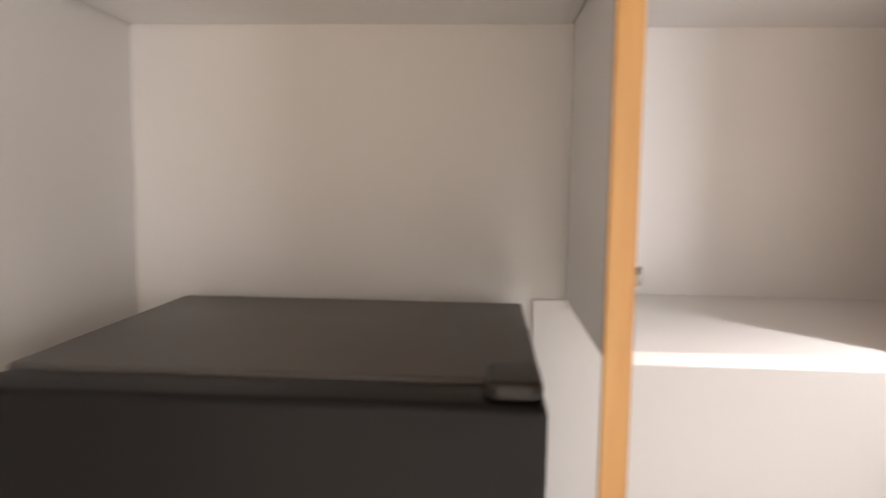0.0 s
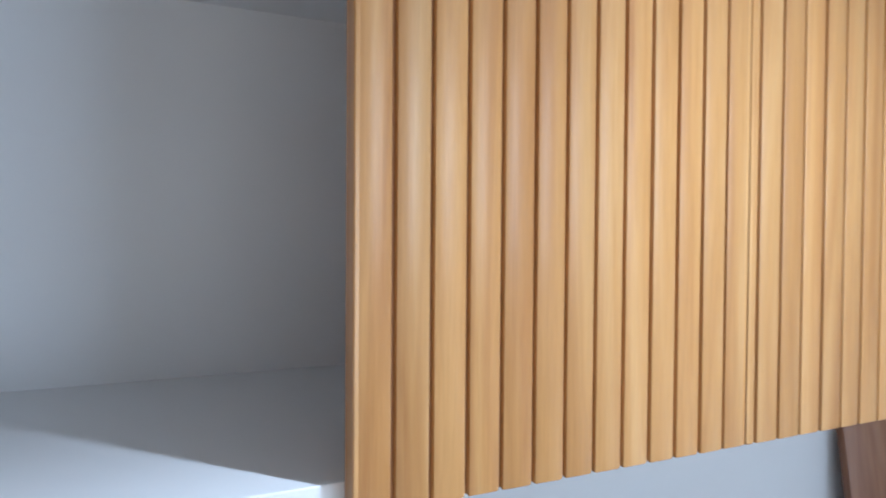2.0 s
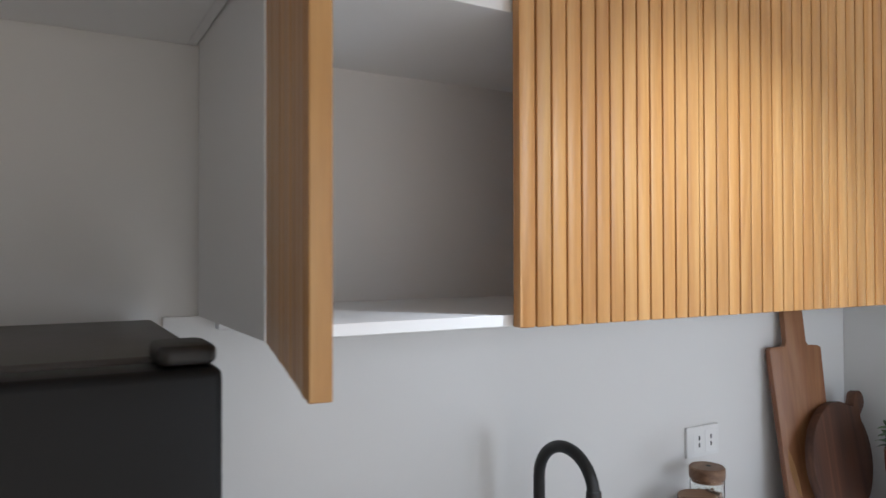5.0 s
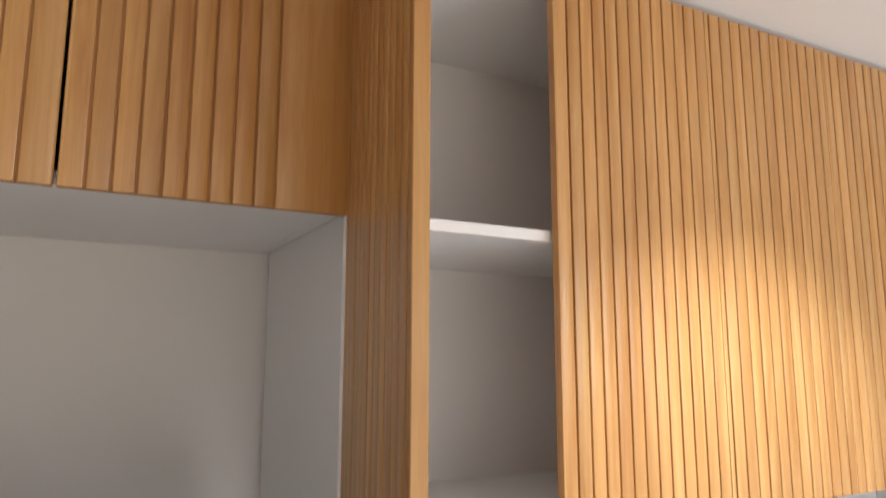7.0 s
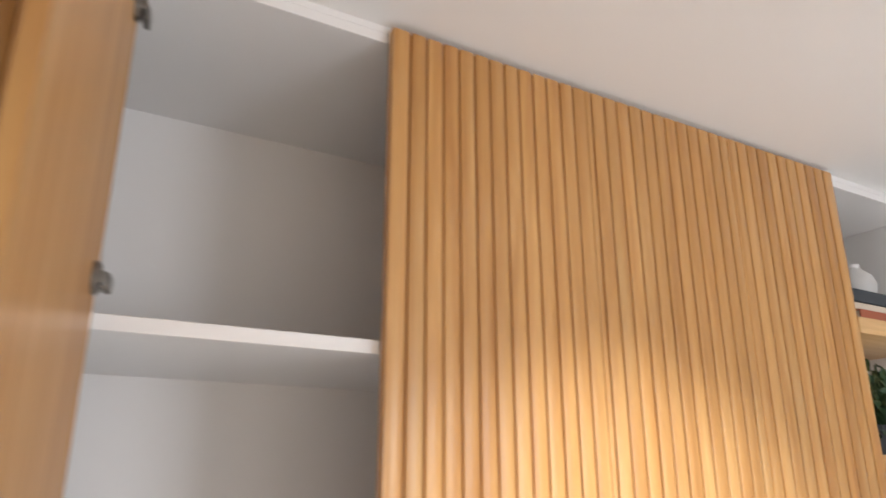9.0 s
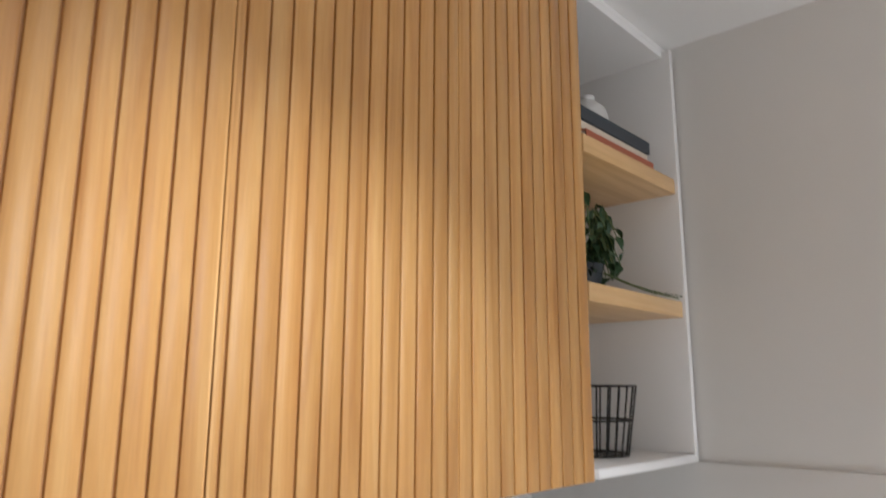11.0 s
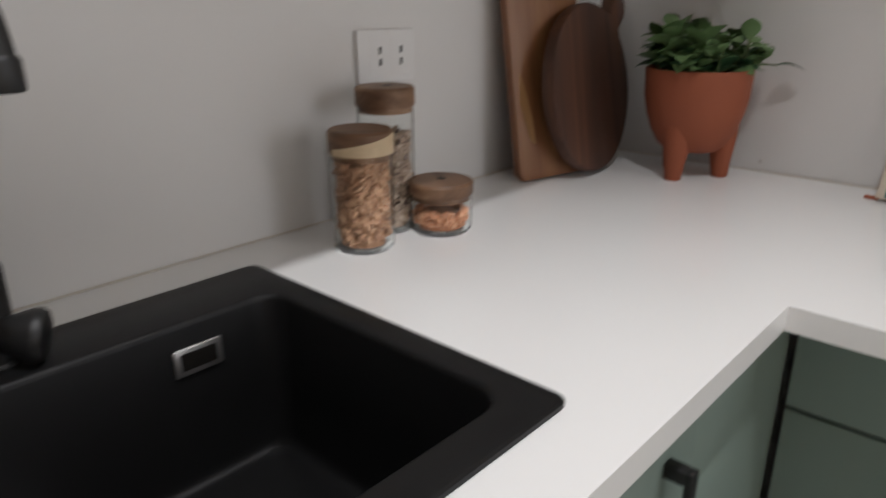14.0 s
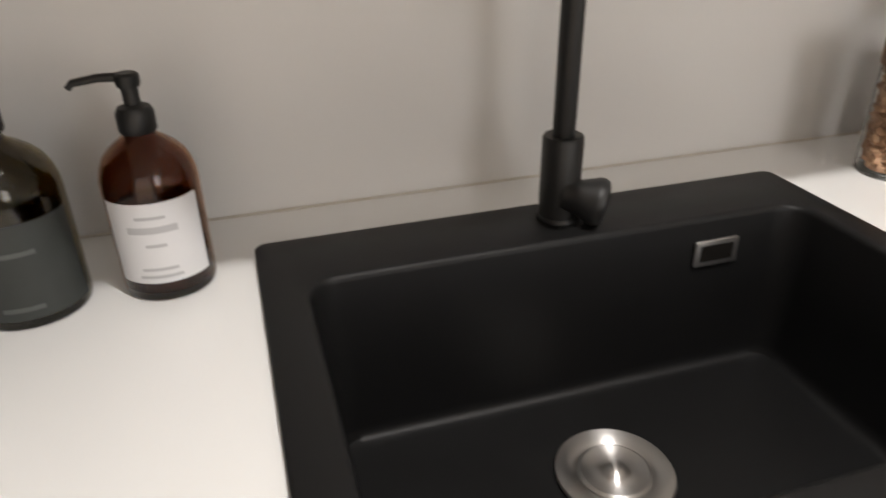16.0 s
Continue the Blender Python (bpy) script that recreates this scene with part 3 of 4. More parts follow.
def base_door(unit, x0, x1, z0, z1, at, handle="v"):
    """One lacquered front with a black bow handle, in a frame of its own with its face towards -y."""
    d = part("door", slab(x0 + 0.0015, x1 - 0.0015, -0.018, 0, z0 + 0.0015, z1 - 0.0015, 0.0015), SAGE, unit, at=at)
    if handle == "v":
        hx = x1 - 0.068
        bm = bmesh.new()
        box(bm, hx - 0.007, hx + 0.007, -0.046, -0.038, z1 - 0.20, z1 - 0.055, 0.0015)
        box(bm, hx - 0.007, hx + 0.007, -0.0385, -0.0178, z1 - 0.070, z1 - 0.055, 0.001)
        box(bm, hx - 0.007, hx + 0.007, -0.0385, -0.0178, z1 - 0.20, z1 - 0.185, 0.001)
        part("handle", bm, MATTE, d, "matte black bow handle")
    if handle == "h":
        hz = z1 - 0.05
        bm = bmesh.new()
        c = (x0 + x1) / 2
        box(bm, c - 0.08, c + 0.08, -0.046, -0.038, hz - 0.007, hz + 0.007, 0.0015)
        box(bm, c - 0.08, c - 0.065, -0.0385, -0.0178, hz - 0.007, hz + 0.007, 0.001)
        box(bm, c + 0.065, c + 0.08, -0.0385, -0.0178, hz - 0.007, hz + 0.007, 0.001)
        part("handle", bm, MATTE, d, "matte black bow handle")
    return d


def build_base_cabinets():
    zb, zt = 0.10, 0.8695
    for x0, x1 in ((-0.05, 0.245), (0.245, 0.64), (0.64, 1.065)):
        u = thing("base_cabinet", "sage green base cabinet with a black handle under the worktop", "cabinet", group="base cabinets")
        part("body", slab(x0, x1, -0.555, -0.002, zb, 0.69 if x0 > 0.2 else zt, 0.001, 1), LAMINATE, u)
        part("front_rail", slab(x0, x1, -0.555, -0.54, 0.69, zt), LAMINATE, u) if x0 > 0.2 else None
        part("plinth", slab(x0, x1, -0.50, -0.03, 0.0, zb), SAGE, u)
        base_door(u, x0, x1, zb, zt - 0.004, pose(0, -0.557, 0))
    u = thing("corner_base_cabinet", "sage green blind corner base cabinet with a filler panel", "cabinet", group="base cabinets")
    part("body", slab(1.066, 1.795, -0.555, -0.002, zb, zt, 0.001, 1), LAMINATE, u)
    part("filler_panel", slab(1.0665, 1.350, -0.573, -0.557, zb, zt - 0.004, 0.001, 1), SAGE, u)
    for y0, y1 in ((-1.03, -0.580), (-1.50, -1.03), (-1.98, -1.50)):
        u = thing("base_cabinet", "sage green base cabinet with drawers along the side wall", "cabinet", group="base cabinets")
        part("body", slab(1.376, 1.795, y0, y1, zb, zt, 0.001, 1), LAMINATE if y0 > -1.6 else SAGE, u)
        part("plinth", slab(1.42, 1.79, y0, y1, 0.0, zb), SAGE, u)
        m = pose(1.374, 0, 0, 0, 0, -90)
        base_door(u, -y1, -y0, 0.70, zt - 0.004, m, "" if y0 > -1.1 else "h")
        base_door(u, -y1, -y0, 0.40, 0.697, m, "h")
        base_door(u, -y1, -y0, zb, 0.397, m, "h")


def build_fridge():
    f = thing("refrigerator", "dark grey top-freezer refrigerator standing in the niche", "refrigerator")
    x0, x1, top = -0.630, -0.074, 1.488
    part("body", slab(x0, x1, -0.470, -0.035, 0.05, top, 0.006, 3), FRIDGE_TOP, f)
    for z0, z1 in ((1.02, top - 0.004), (0.06, 1.012)):
        d = part("door", slab(x0, x1, -0.542, -0.475, z0, z1, 0.010, 4), FRIDGE, f)
        part("gasket", slab(x0 + 0.012, x1 - 0.012, -0.4752, -0.4702, z0 + 0.01, z1 - 0.01), RUBBER, d)
    part("hinge_cover", outline(rounded(x1 - 0.056, x1 - 0.004, -0.538, -0.462, 0.014), top - 0.002, top + 0.016, 0.006, 3), RUBBER, f, "dark plastic hinge cover")
    for x in (x0 + 0.05, x1 - 0.05):
        for y in (-0.47, -0.08):
            part("foot", lathe([(0, 0), (0.02, 0), (0.02, 0.05), (0, 0.05)], 16, (x, y)), RUBBER, f)


# ---- things on the worktop ----
def build_outlet():
    o = thing("wall_socket", "white double socket plate on the splashback", "socket")
    x0, x1, z0, z1 = 1.138, 1.252, 1.09, 1.165
    bm = slab(x0, x1, -0.009, -0.0002, z0, z1, 0.0025, 2)
    part("plate", bm, PLASTIC, o)
    for x in (x0 + 0.042, x0 + 0.084):
        part("insert", slab(x - 0.0195, x + 0.0195, -0.0094, -0.0088, z0 + 0.010, z1 - 0.010, 0.0005, 1), PLASTIC, o)
        for z in (z0 + 0.029, z0 + 0.046):
            part("slot", slab(x - 0.0022, x + 0.0022, -0.0101, -0.0094, z - 0.005, z + 0.005), SLOT, o)
    part("screw", lathe([(0, 0), (0.004, 0), (0.003, 0.002), (0, 0.002)], 14), STEEL, thing("wall_screw", "small steel screw head in the side splashback", "screw"), at=pose(1.8052, -0.362, 0.918, 0, -90, 0))


def flakes(n, r, z0, z1, size, seed, flat=0.4):
    """Loose flakes heaped inside a jar."""
    rnd = random.Random(seed)
    bm = bmesh.new()
    for _ in range(n):
        a = rnd.uniform(0, 6.283)
        q = r * math.sqrt(rnd.uniform(0.62, 1.0))
        s = size * rnd.uniform(0.6, 1.25)
        res = bmesh.ops.create_icosphere(bm, subdivisions=1, radius=s)
        m = Matrix.Translation((q * math.cos(a), q * math.sin(a), rnd.uniform(z0 + s, z1))) @ Euler([rnd.uniform(0, 3.14) for _ in range(3)]).to_matrix().to_4x4() @ Matrix.Diagonal((1, 0.75, flat, 1))
        bmesh.ops.transform(bm, matrix=m, verts=res["verts"])
    return bm


def build_jar(label, at, r, h, lid_h, fill, fill_mat, seed, lid_bands=False):
    j = thing("storage_jar", label, "jar", at=at, group="storage jars")
    wall = 0.0014
    ob = part("jar_body", lathe([(0, 0), (r - 0.004, 0), (r, 0.004), (r, h - 0.006), (r - 0.0008, h), (r - wall, h), (r - wall, 0.007), (r - 0.007, 0.0045), (0, 0.0045)], 48), CLEAR, j)
    ob.visible_shadow = False
    core = r - wall - 0.011
    c = part("contents", lathe([(0, 0.005), (core, 0.006), (core, fill - 0.006), (core * 0.5, fill - 0.003), (0, fill - 0.002)], 24), fill_mat, j)
    part("flakes", flakes(int(6600 * fill) + 110, r - wall - 0.0062, 0.007, fill, 0.0066, seed), fill_mat, c)
    lid = part("lid", lathe([(0, h - 0.008), (r - wall - 0.001, h - 0.008), (r - wall - 0.001, h), (r + 0.0005, h), (r + 0.0018, h + 0.002), (r + 0.0018, h + lid_h - 0.003), (r - 0.001, h + lid_h), (0, h + lid_h)], 48), LIDWOOD, j, "turned acacia wood lid")
    if lid_bands:
        # pale sapwood wedge that rises round one side of the lid
        bm = bmesh.new()
        n, rr = 20, r + 0.0022
        lo, hi = [], []
        for i in range(n + 1):
            a = radians(-150 + 190 * i / n)
            k = i / n
            lo.append(bm.verts.new((rr * math.cos(a), rr * math.sin(a), h + 0.0005)))
            hi.append(bm.verts.new((rr * math.cos(a), rr * math.sin(a), h + 0.002 + (lid_h - 0.006) * min(1, 0.25 + 1.1 * k))))
        inner = []
        for a, b in zip(lo, hi):
            inner.append((bm.verts.new(a.co * 1), bm.verts.new(b.co * 1)))
        for (p, q) in inner:
            for v in (p, q):
                v.co.x *= 0.97
                v.co.y *= 0.97
        for i in range(n):
            bm.faces.new((lo[i], lo[i + 1], hi[i + 1], hi[i]))
            bm.faces.new((hi[i], hi[i + 1], inner[i + 1][1], inner[i][1]))
            bm.faces.new((inner[i][0], inner[i + 1][0], lo[i + 1], lo[i]))
        part("sapwood_band", bm, LIDPALE, lid, "pale sapwood streak")
    else:
        part("finger_hole", lathe([(0, 0), (0.006, 0), (0.0065, 0.0004), (0, 0.0004)], 18), SLOT, lid, at=pose(0.004, -0.002, h + lid_h + 0.0001))
    return j


def build_jars():
    build_jar("tall glass jar of dark muesli with an acacia lid", pose(1.114, -0.087, 0.9, 0, 0, 20), 0.0385, 0.172, 0.026, 0.135, MUESLI, 3)
    build_jar("glass jar of rolled oats with a two-tone acacia lid", pose(1.036, -0.124, 0.9, 0, 0, -40), 0.0395, 0.126, 0.030, 0.118, OATS, 5, True)
    build_jar("low glass jar of chopped nuts with an acacia lid", pose(1.157, -0.149, 0.9, 0, 0, 60), 0.0435, 0.054, 0.018, 0.031, NUTS, 8)


def build_boards():
    # long board with a handle, leaning on the sink wall
    w, h = 0.148, 0.445
    pts = [(-w / 2 + 0.014, 0.0), (w / 2 - 0.012, 0.0), (w / 2 - 0.004, 0.012), (w / 2 + 0.002, h - 0.006), (w / 2 - 0.008, h), (0.037, h + 0.002), (0.031, h + 0.012), (0.030, h + 0.104), (0.022, h + 0.112),
           (-0.022, h + 0.112), (-0.030, h + 0.104), (-0.031, h + 0.012), (-0.037, h + 0.002), (-w / 2 - 0.006, h), (-w / 2 - 0.012, h - 0.008), (-w / 2 + 0.003, 0.012)]
    bm = outline(pts, 0, 0.020, 0.003)
    bmesh.ops.rotate(bm, cent=(0, 0, 0), matrix=Matrix.Rotation(radians(90), 3, "X"), verts=bm.verts)
    long_board = thing("cutting_board", "long acacia cutting board with a handle leaning on the wall", "cutting board", bm, ACACIA, pose(1.508, -0.085, 0.9015, -7, -1.0, -15))
    bm = outline([(-0.0635, 0.185), (-0.056, 0.172), (-0.046, 0.140), (-0.038, 0.100), (-0.034, 0.062), (-0.044, 0.070), (-0.054, 0.104), (-0.0645, 0.140)], 0.0198, 0.0203)
    bmesh.ops.rotate(bm, cent=(0, 0, 0), matrix=Matrix.Rotation(radians(90), 3, "X"), verts=bm.verts)
    part("sapwood_streak", bm, BOARD_PALE, long_board, "amber sapwood streak")
    # round dark board with a short knob handle
    pts = []
    r = 0.148
    for i in range(72):
        a = 2 * math.pi * i / 72
        q = Vector((r * math.cos(a), r * math.sin(a)))
        pts.append(q)
    out = []
    for q in pts:
        a = math.degrees(math.atan2(q.y, q.x))
        if 39 <= a <= 55:
            continue
        out.append((q.x, q.y + r))
    cut = [i for i, (x, y) in enumerate(out) if math.degrees(math.atan2(y - r, x)) < 39 and x > 0 and y > r][-1]
    d = Vector((math.cos(radians(47)), math.sin(radians(47))))
    e = Vector((-d.y, d.x))
    base = Vector((0, r))
    knob = [base + d * (r + 0.006) - e * 0.020, base + d * (r + 0.036) - e * 0.026]
    for k in range(1, 8):
        a = radians(-90 + 180 * k / 8)
        knob.append(base + d * (r + 0.040 + 0.026 * math.cos(a)) + e * 0.026 * math.sin(a))
    knob += [base + d * (r + 0.036) + e * 0.026, base + d * (r + 0.006) + e * 0.020]
    out = out[:cut + 1] + [(v.x, v.y) for v in knob] + out[cut + 1:]
    bm = outline(out, 0, 0.025, 0.004)
    bmesh.ops.rotate(bm, cent=(0, 0, 0), matrix=Matrix.Rotation(radians(90), 3, "X"), verts=bm.verts)
    thing("round_cutting_board", "round dark walnut cutting board leaning on the long board", "cutting board", bm, WALNUT, pose(1.592, -0.125, 0.9035, -9, 0, 5))


def leaf_mesh(length, width, mat):
    bm = bmesh.new()
    n = 6
    rows = []
    for i in range(n + 1):
        k = i / n
        w = width / 2 * math.sin(math.pi * min(1, k ** 0.75 * 0.98 + 0.02)) + 0.0004
        z = 0.22 * length * k * (1 - k) * 1.6 - 0.12 * length * k * k
        rows.append((bm.verts.new((k * length, -w, z + 0.18 * w)), bm.verts.new((k * length, 0, z)), bm.verts.new((k * length, w, z + 0.18 * w))))
    for a, b in zip(rows, rows[1:]):
        bm.faces.new((a[0], b[0], b[1], a[1]))
        bm.faces.new((a[1], b[1], b[2], a[2]))
    return mesh("leaf", bm, mat)


def build_potted_plant():
    at = pose(1.695, -0.271, 0.9, 0, 0, 0)
    p = thing("potted_plant", "small green plant in a terracotta pot on stubby legs", "potted plant", at=at)
    # bulbous pot
    prof = [(0, 0.047), (0.030, 0.046), (0.048, 0.049), (0.060, 0.060), (0.072, 0.082), (0.082, 0.110), (0.0885, 0.142), (0.0905, 0.188), (0.0895, 0.191), (0.0855, 0.191), (0.0845, 0.188), (0.083, 0.165), (0, 0.165)]
    pot = part("pot", lathe(prof, 56), TERRA, p)
    for i in range(3):
        a = radians(57 + 120 * i)
        c, s = math.cos(a), math.sin(a)
        pts = [(k * c, k * s, h) for k, h in ((0.052, 0.098), (0.053, 0.074), (0.053, 0.050), (0.054, 0.024), (0.055, 0.003), (0.055, 0.0))]
        part("pot_leg", tube(pts, 0.018, 18, taper=[1.45, 1.35, 1.18, 0.95, 0.82, 0.72]), TERRA, pot)
    part("soil", lathe([(0, 0.172), (0.083, 0.170), (0.083, 0.1655), (0, 0.1655)], 28), SOIL, p)
    rnd = random.Random(11)
    kinds = [leaf_mesh(0.048, 0.032, LEAF_LIT), leaf_mesh(0.039, 0.028, LEAF_LIT), leaf_mesh(0.048, 0.031, LEAF_DARK), leaf_mesh(0.039, 0.027, LEAF_DARK)]
    for i in range(34):
        a = rnd.uniform(0, 6.283)
        q = 0.070 * math.sqrt(rnd.random())
        out = rnd.uniform(0.004, 0.022) * (1 if math.cos(a) < 0.5 else 0.3)
        h = rnd.uniform(0.030, 0.070) + (0.022 if i % 9 == 0 else 0) + (0.02 if math.sin(a) > 0.4 else 0)
        base = Vector((q * math.cos(a), q * math.sin(a), 0.170))
        tip = base + Vector((out * math.cos(a), out * math.sin(a), h))
        mid = (base + tip) / 2 + Vector((rnd.uniform(-1, 1), rnd.uniform(-1, 1), 0)) * 0.005
        st = part("stem", tube([base, mid, tip], 0.0014, 6), STEM, p)
        for k in range(9):
            t = 0.25 + 0.75 * k / 8
            c = base.lerp(tip, t)
            yaw = rnd.uniform(0, 360)
            # tips stay light, lower leaves mix in dark: highlight and shade by colour
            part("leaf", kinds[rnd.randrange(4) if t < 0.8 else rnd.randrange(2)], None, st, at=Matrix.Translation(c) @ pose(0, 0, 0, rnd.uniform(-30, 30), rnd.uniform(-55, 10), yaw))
    st = part("stem", tube([(0.03, -0.05, 0.172), (0.045, -0.085, 0.200), (0.056, -0.112, 0.197)], 0.0013, 6), STEM, p)
    part("leaf", kinds[2], None, st, at=Matrix.Translation((0.055, -0.110, 0.197)) @ pose(0, 0, 0, 0, 4, -64))


def star(n, r0, r1, z0, z1):
    pts = []
    for i in range(n * 2):
        a = math.pi * i / n
        r = r0 if i % 2 else r1
        pts.append((r * math.cos(a), r * math.sin(a)))
    return outline(pts, z0, z1)


def hollow(w, h, b, round_one):
    """A flat frame, square or oval."""
    n = 28 if round_one else 4
    bm = bmesh.new()
    rings = []
    for g, z in ((0, 0.0002), (0, 0.0006), (b, 0.0006), (b, 0.0002)):
        if round_one:
            pts = [(w / 2 + (w / 2 - g) * math.cos(2 * math.pi * k / n), h / 2 + (h / 2 - g) * math.sin(2 * math.pi * k / n)) for k in range(n)]
        else:
            pts = [(g, g), (w - g, g), (w - g, h - g), (g, h - g)]
        rings.append((pts, z))
    loops(bm, rings)
    bmesh.ops.recalc_face_normals(bm, faces=bm.faces)
    return bm


def build_book():
    lean, turn = 14.0, -104.0
    at = Matrix.Translation((1.718, -0.572, 0.9065)) @ pose(0, 0, 0, 0, 0, turn) @ pose(0, 0, 0, -lean, 0, 0)
    b = thing("cookbook", "teal hardback cookbook with a red sunburst leaning on the splashback", "book", at=at)
    w, h, t = 0.186, 0.246, 0.024
    part("front_cover", slab(0, w, 0, 0.003, 0, h, 0.0008, 1), CREAM, b, "cream cloth cover")
    part("back_cover", slab(0, w, t - 0.003, t, 0, h, 0.0008, 1), CREAM, b)
    part("spine", slab(-0.002, 0.002, 0.0005, t - 0.0005, 0, h, 0.001, 1), CREAM, b)
    part("ribbon", slab(-0.022, 0.0, 0.010, 0.0125, -0.004, 0.002, 0.0005, 1), BRICKRED, b, "russet ribbon marker")
    part("pages", slab(0.003, w - 0.005, 0.0032, t - 0.0032, 0.004, h - 0.004), PAPER, b)
    face = part("cover_print", slab(0.012, w - 0.011, -0.0006, 0.0002, 0.003, h - 0.006), TEAL, b, "teal printed cover panel")
    flat = pose(0.0, -0.0007, 0.0, 90, 0, 0)
    c = pose(0.0965, -0.0006, 0.128, 90, 0, 0)
    for i, (n, r0, r1, m) in enumerate(((22, 0.0545, 0.0615, CORAL), (22, 0.044, 0.049, ORANGE), (20, 0.030, 0.036, GOLD), (16, 0.019, 0.024, ORANGE), (12, 0.006, 0.009, TEAL))):
        part("sunburst_ring", star(n, r0, r1, 0.0002 + 0.0003 * i, 0.0004 + 0.0003 * i), m, face, at=c)
    # four plain red frames where the large word stands
    for i, ww in enumerate((0.022, 0.023, 0.031, 0.029)):
        part("title_frame", hollow(ww, 0.034, 0.0062, i == 2), RED, face, at=pose(0.028 + i * 0.037, -0.0006, 0.201, 90, 0, 0))
    cu = bpy.data.curves.new("title", "FONT")
    cu.body, cu.size, cu.align_x, cu.extrude = "FAST & FREE", 0.0255, "CENTER", 0.0002
    tmp = new("title_text", cu)
    bpy.context.view_layer.update()
    me = bpy.data.meshes.new_from_object(tmp.evaluated_get(bpy.context.evaluated_depsgraph_get()))
    bpy.data.objects.remove(tmp)
    me.materials.clear()
    me.materials.append(CREAMINK)
    part("title_text", me, None, face, "cream printed title", pose(0.0965, -0.0009, 0.036, 90, 0, 0))
    for z, x0, x1 in ((0.026, 0.035, 0.160), (0.019, 0.045, 0.150)):
        part("small_print", slab(x0, x1, -0.0009, -0.0005, z, z + 0.003), PALETEAL, face)


def bottle_body(r, h, neck):
    """A round bottle with long sloping shoulders, hollow."""
    outer = [(1.0, 0.65), (0.985, 0.70), (0.93, 0.755), (0.83, 0.81), (0.68, 0.855), (0.51, 0.89)]
    prof = [(0, 0), (r - 0.006, 0), (r - 0.0015, 0.0015), (r, 0.006)] + [(r * a, h * b) for a, b in outer] + [(neck + 0.002, h * 0.915), (neck, h * 0.94), (neck, h), (neck - 0.002, h), (neck - 0.002, h * 0.92)]
    prof += [(r * a - 0.003, h * b - 0.002) for a, b in reversed(outer)] + [(r - 0.003, 0.008), (0, 0.006)]
    return lathe(prof, 48)


def wrap_label(r, a0, a1, z0, z1):
    bm = bmesh.new()
    n = 26
    rows = []
    for i in range(n + 1):
        a = radians(a0 + (a1 - a0) * i / n)
        rows.append([bm.verts.new((q * math.cos(a), q * math.sin(a), z)) for q, z in ((r, z0), (r, z1), (r - 0.0006, z1), (r - 0.0006, z0))])
    for a, b in zip(rows, rows[1:]):
        for k in range(4):
            bm.faces.new((a[k], b[k], b[(k + 1) % 4], a[(k + 1) % 4]))
    bm.faces.new(rows[0][::-1])
    bm.faces.new(rows[-1])
    bmesh.ops.recalc_face_normals(bm, faces=bm.faces)
    return bm


def build_bottles():
    # amber pump bottle with a white label
    r, h = 0.0395, 0.150
    b = thing("soap_dispenser", "amber glass pump bottle with a white paper label", "soap bottle", at=pose(0.2235, -0.116, 0.9, 0, 0, 0))
    part("bottle", bottle_body(r, h, 0.012), AMBER, b)
    part("soap", lathe([(0, 0.0065), (r - 0.0035, 0.0085), (r - 0.0035, h * 0.52), (0, h * 0.52)], 40), SOAP, b)
    l = part("label", wrap_label(r + 0.0005, -150, -30, 0.019, 0.092), LABEL, b, "white printed paper label")
    for a0, a1, z in ((-110, -76, 0.078), (-122, -64, 0.0655), (-104, -80, 0.053), (-114, -72, 0.031), (-118, -68, 0.024)):
        part("print_line", wrap_label(r + 0.0009, a0, a1, z, z + (0.006 if z == 0.0655 else 0.0028)), INK, l)
    c = part("pump_collar", lathe([(0, h - 0.010), (0.0135, h - 0.010), (0.0150, h - 0.008), (0.0150, h + 0.006), (0.0125, h + 0.011), (0.007, h + 0.013), (0, h + 0.013)], 32), MATTE, b)
    part("pump_stem", lathe([(0, h + 0.012), (0.0065, h + 0.012), (0.0065, h + 0.028), (0, h + 0.028)], 20), MATTE, c)
    part("pump_head", lathe([(0, h + 0.027), (0.0085, h + 0.027), (0.0095, h + 0.030), (0.0095, h + 0.036), (0.007, h + 0.038), (0, h + 0.038)], 24), MATTE, c)
    part("nozzle", tube([(0.004, 0, h + 0.0345), (-0.022, 0.001, h + 0.0350), (-0.040, 0.001, h + 0.0325), (-0.044, 0.001, h + 0.0285)], 0.0038, 12, taper=[1, 0.9, 0.8, 0.7]), MATTE, c)
    # olive bottle with a dark label
    r2 = 0.0455
    d = thing("dark_bottle", "dark olive glass bottle with a black label beside the soap", "bottle", at=pose(0.113, -0.121, 0.9, 0, 0, 0))
    part("bottle", bottle_body(r2, 0.160, 0.014), SMOKE, d)
    part("soap", lathe([(0, 0.0065), (r2 - 0.0035, 0.0085), (r2 - 0.0035, 0.085), (0, 0.085)], 40), SOAP, d)
    l = part("label", wrap_label(r2 + 0.0005, -165, -15, 0.010, 0.092), LABEL_DARK, d, "black paper label")
    for a0, a1, z in ((-110, -60, 0.066), (-104, -66, 0.018)):
        part("print_line", wrap_label(r2 + 0.0009, a0, a1, z, z + 0.004), INK_DIM, l)
    part("cap", lathe([(0, 0.153), (0.0165, 0.153), (0.0175, 0.155), (0.0175, 0.177), (0.015, 0.180), (0, 0.180)], 32), MATTE, d)


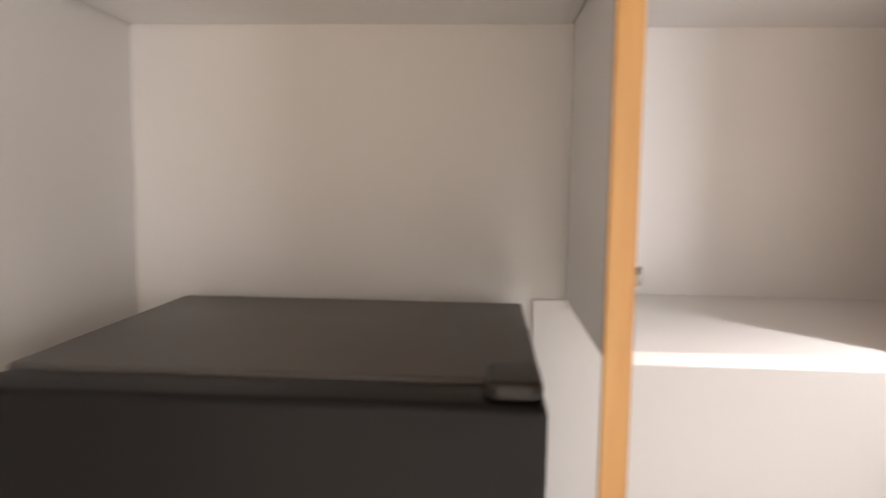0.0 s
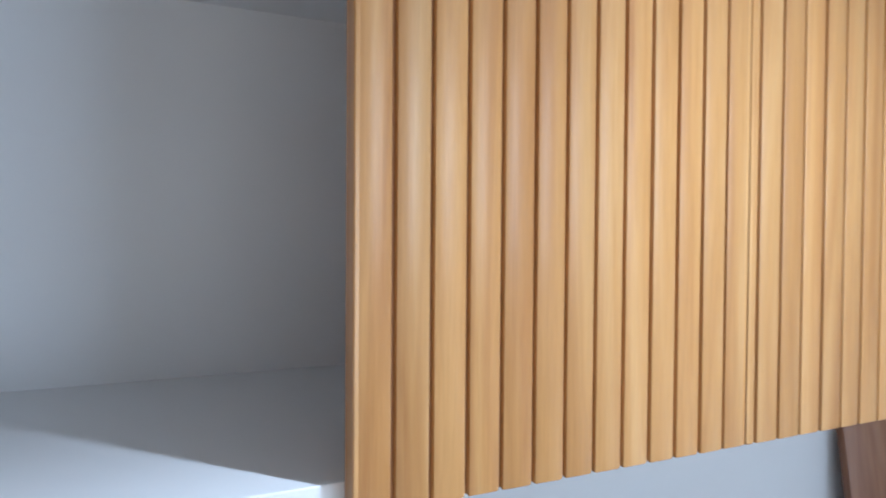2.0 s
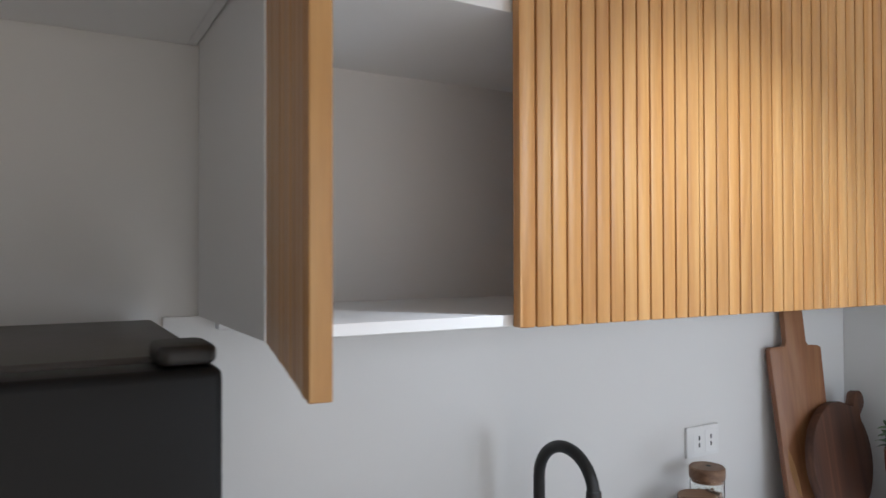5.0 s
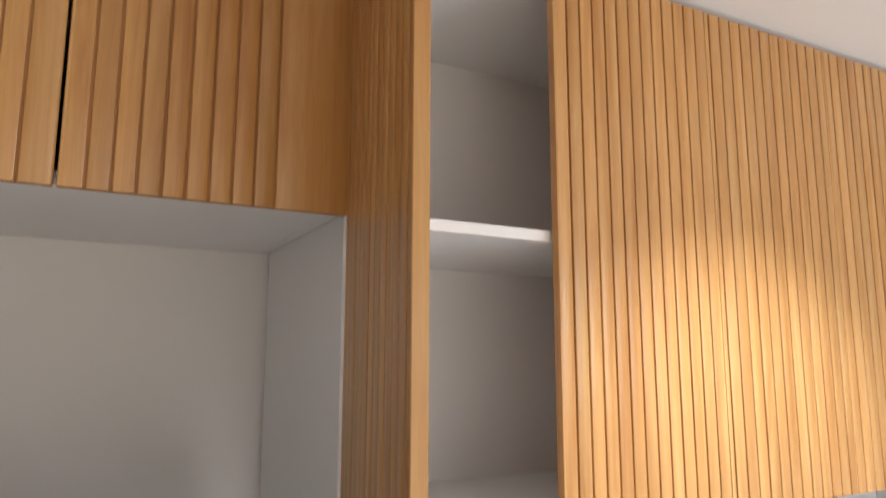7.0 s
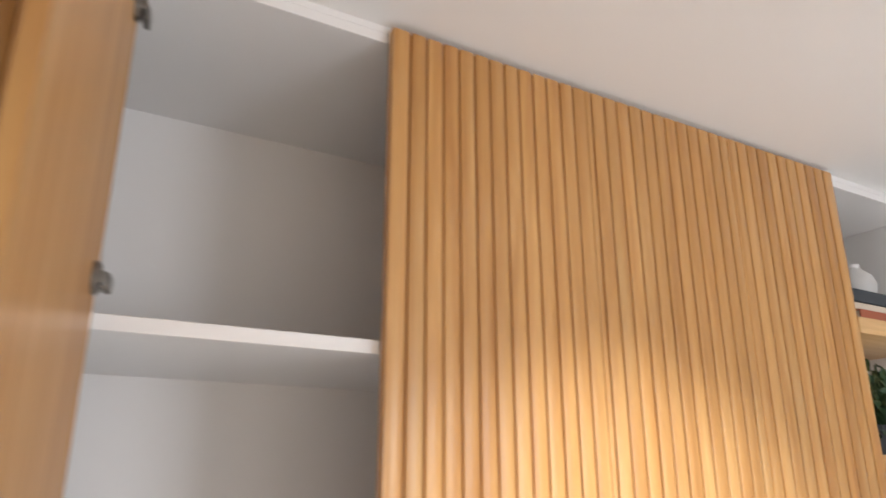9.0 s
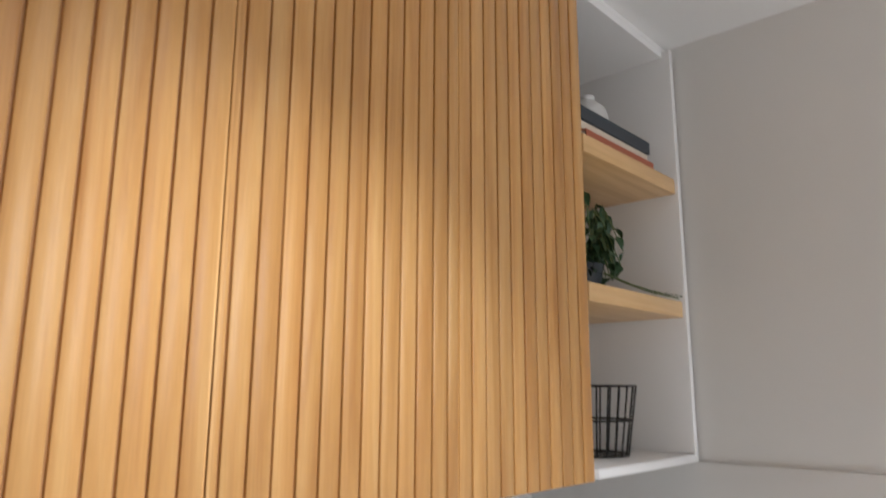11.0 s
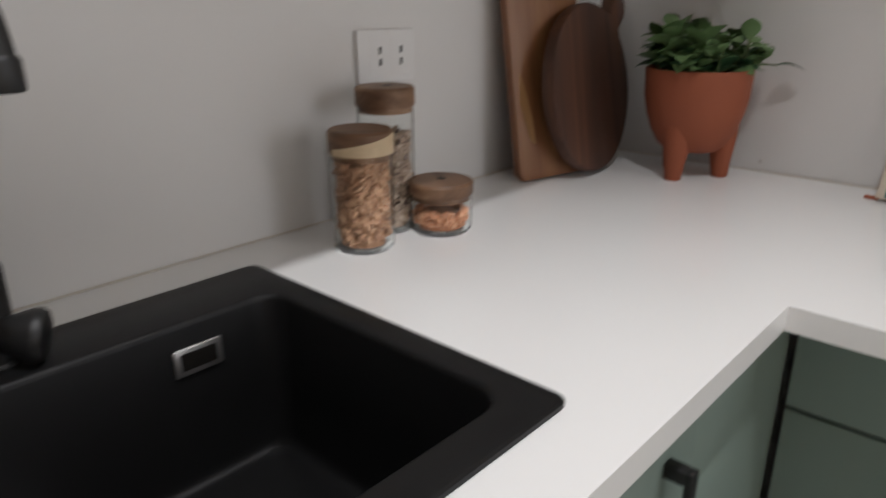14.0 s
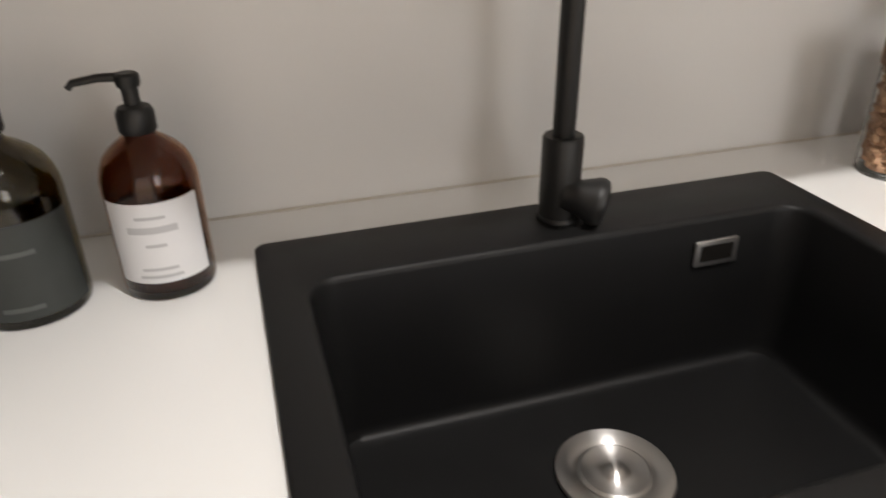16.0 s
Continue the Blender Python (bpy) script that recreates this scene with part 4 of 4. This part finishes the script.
# ---- things on the open shelves ----
def build_basket():
    b = thing("wire_basket", "black wire basket standing in the open shelf unit", "basket", at=pose(1.626, -0.268, ZB + 0.0165))
    r0, r1, h, n = 0.078, 0.098, 0.135, 26
    for i in range(n):
        a = 2 * math.pi * i / n
        c, s = math.cos(a), math.sin(a)
        part("wire", tube([(r0 * c, r0 * s, 0.002), (r1 * c, r1 * s, h)], 0.0019, 6), MATTE, b)
    for k in (0.0, 0.5, 1.0):
        r = r0 + (r1 - r0) * k
        pts = [(r * math.cos(2 * math.pi * i / 48), r * math.sin(2 * math.pi * i / 48), 0.0022 + (h - 0.0022) * k) for i in range(49)]
        part("hoop", tube(pts, 0.0024, 6), MATTE, b)
    for i in range(5):
        y = -0.05 + 0.025 * i
        x = math.sqrt(r0 * r0 - y * y)
        part("base_wire", tube([(-x, y, 0.002), (x, y, 0.002)], 0.0017, 6), MATTE, b)


def build_shelf_plant():
    z = 1.781 + 0.034
    p = thing("trailing_plant", "dark green trailing plant in a grey pot on a shelf", "potted plant", at=pose(1.592, -0.285, z))
    part("pot", lathe([(0, 0), (0.036, 0), (0.046, 0.062), (0.0475, 0.066), (0.044, 0.066), (0.042, 0.056), (0, 0.056)], 36), NAVY, p)
    part("soil", lathe([(0, 0.060), (0.0415, 0.059), (0.0415, 0.0565), (0, 0.0565)], 20), SOIL, p)
    rnd = random.Random(4)
    kinds = [leaf_mesh(0.034, 0.017, LEAF_DARK), leaf_mesh(0.026, 0.014, LEAF_DARK)]
    for i in range(34):
        a = rnd.uniform(0, 6.283)
        base = Vector((0.03 * math.cos(a), 0.03 * math.sin(a), 0.058))
        up = rnd.uniform(0.05, 0.16)
        out = rnd.uniform(0.018, 0.044)
        top = base + Vector((out * 0.5 * math.cos(a), out * 0.5 * math.sin(a), up))
        tip = top + Vector((out * math.cos(a), out * math.sin(a), -rnd.uniform(0.03, 0.10)))
        st = part("stem", tube([base, (base + top) / 2 + Vector((0.006 * math.cos(a), 0.006 * math.sin(a), 0)), top, tip], 0.0012, 5), STEM, p)
        for k in range(10):
            t = k / 9
            c = base.lerp(top, min(1, t * 1.5)) if t < 0.66 else top.lerp(tip, (t - 0.66) * 3)
            part("leaf", kinds[rnd.randrange(2)], None, st, at=Matrix.Translation(c) @ pose(0, 0, 0, rnd.uniform(-40, 40), rnd.uniform(20, 95), rnd.uniform(0, 360)))
    # runners along the front of the shelf
    small = leaf_mesh(0.017, 0.010, LEAF_DARK)
    for i, (x, y) in enumerate(((0.060, -0.125), (0.110, -0.128), (0.150, -0.130))):
        st = part("stem", tube([(0.02, -0.02, 0.06), (0.045 + 0.02 * i, -0.07, 0.03), (x, y, 0.004), (x + 0.010, y - 0.004, 0.003)], 0.0011, 5), STEM, p)
        for k in range(3):
            part("leaf", small, None, st, at=Matrix.Translation((x - 0.010 + 0.008 * k, y + 0.004 - 0.003 * k, 0.008 - 0.002 * k)) @ pose(0, 0, 0, 0, 4 - 10 * k, 200 + 70 * k))


def flat_book(x0, x1, y0, y1, z0, z1, mat, label):
    b = thing("book", label, "book", group="books lying on the shelf")
    part("cover", slab(x0, x1, y0, y1, z1 - 0.003, z1, 0.0006, 1), mat, b)
    part("cover", slab(x0, x1, y0, y1, z0, z0 + 0.003, 0.0006, 1), mat, b)
    part("spine", slab(x0, x1, y0 - 0.001, y0 + 0.002, z0 + 0.0005, z1 - 0.0005, 0.0008, 1), mat, b)
    part("pages", slab(x0 + 0.003, x1 - 0.003, y0 + 0.0022, y1 - 0.003, z0 + 0.0032, z1 - 0.0032), PAPER, b)


def build_shelf_books():
    z = 2.052 + 0.0345
    flat_book(1.44, 1.715, -0.398, -0.20, z, z + 0.022, BRICKRED, "russet hardback book lying at the bottom of the stack")
    flat_book(1.43, 1.700, -0.392, -0.20, z + 0.0225, z + 0.038, CREAM, "cream hardback book lying in the middle of the stack")
    flat_book(1.425, 1.705, -0.396, -0.20, z + 0.0385, z + 0.066, NAVY, "slate grey hardback book lying on top of the stack")
    zz = z + 0.0665
    thing("ceramic_vase", "small round white ceramic vase on the stacked books", "vase", lathe([(0, zz), (0.022, zz), (0.030, zz + 0.006), (0.042, zz + 0.028), (0.044, zz + 0.045), (0.038, zz + 0.064), (0.020, zz + 0.080), (0.015, zz + 0.086), (0.017, zz + 0.093), (0.014, zz + 0.093), (0.012, zz + 0.086), (0, zz + 0.080)], 40, (1.60, -0.31)), CERAMIC)


def build_lamps():
    d = thing("downlight", "round white recessed ceiling downlight", "downlight", at=pose(0.73, -0.90, H))
    part("trim_ring", lathe([(0.040, -0.0005), (0.052, -0.0005), (0.052, -0.004), (0.048, -0.006), (0.041, -0.006), (0.039, -0.003), (0.040, -0.0005)], 40), PLASTIC, d)
    part("lens", lathe([(0, -0.0012), (0.039, -0.0012), (0.039, -0.0005), (0, -0.0005)], 32), LAMPGLOW, d)


build_room()
build_worktop()
build_base_cabinets()
build_wall_cabinets()
build_open_shelf()
build_fridge()
build_sink()
build_faucet()
build_outlet()
build_jars()
build_boards()
build_potted_plant()
build_book()
build_bottles()
build_basket()
build_shelf_plant()
build_shelf_books()
build_lamps()
floor_tiles()
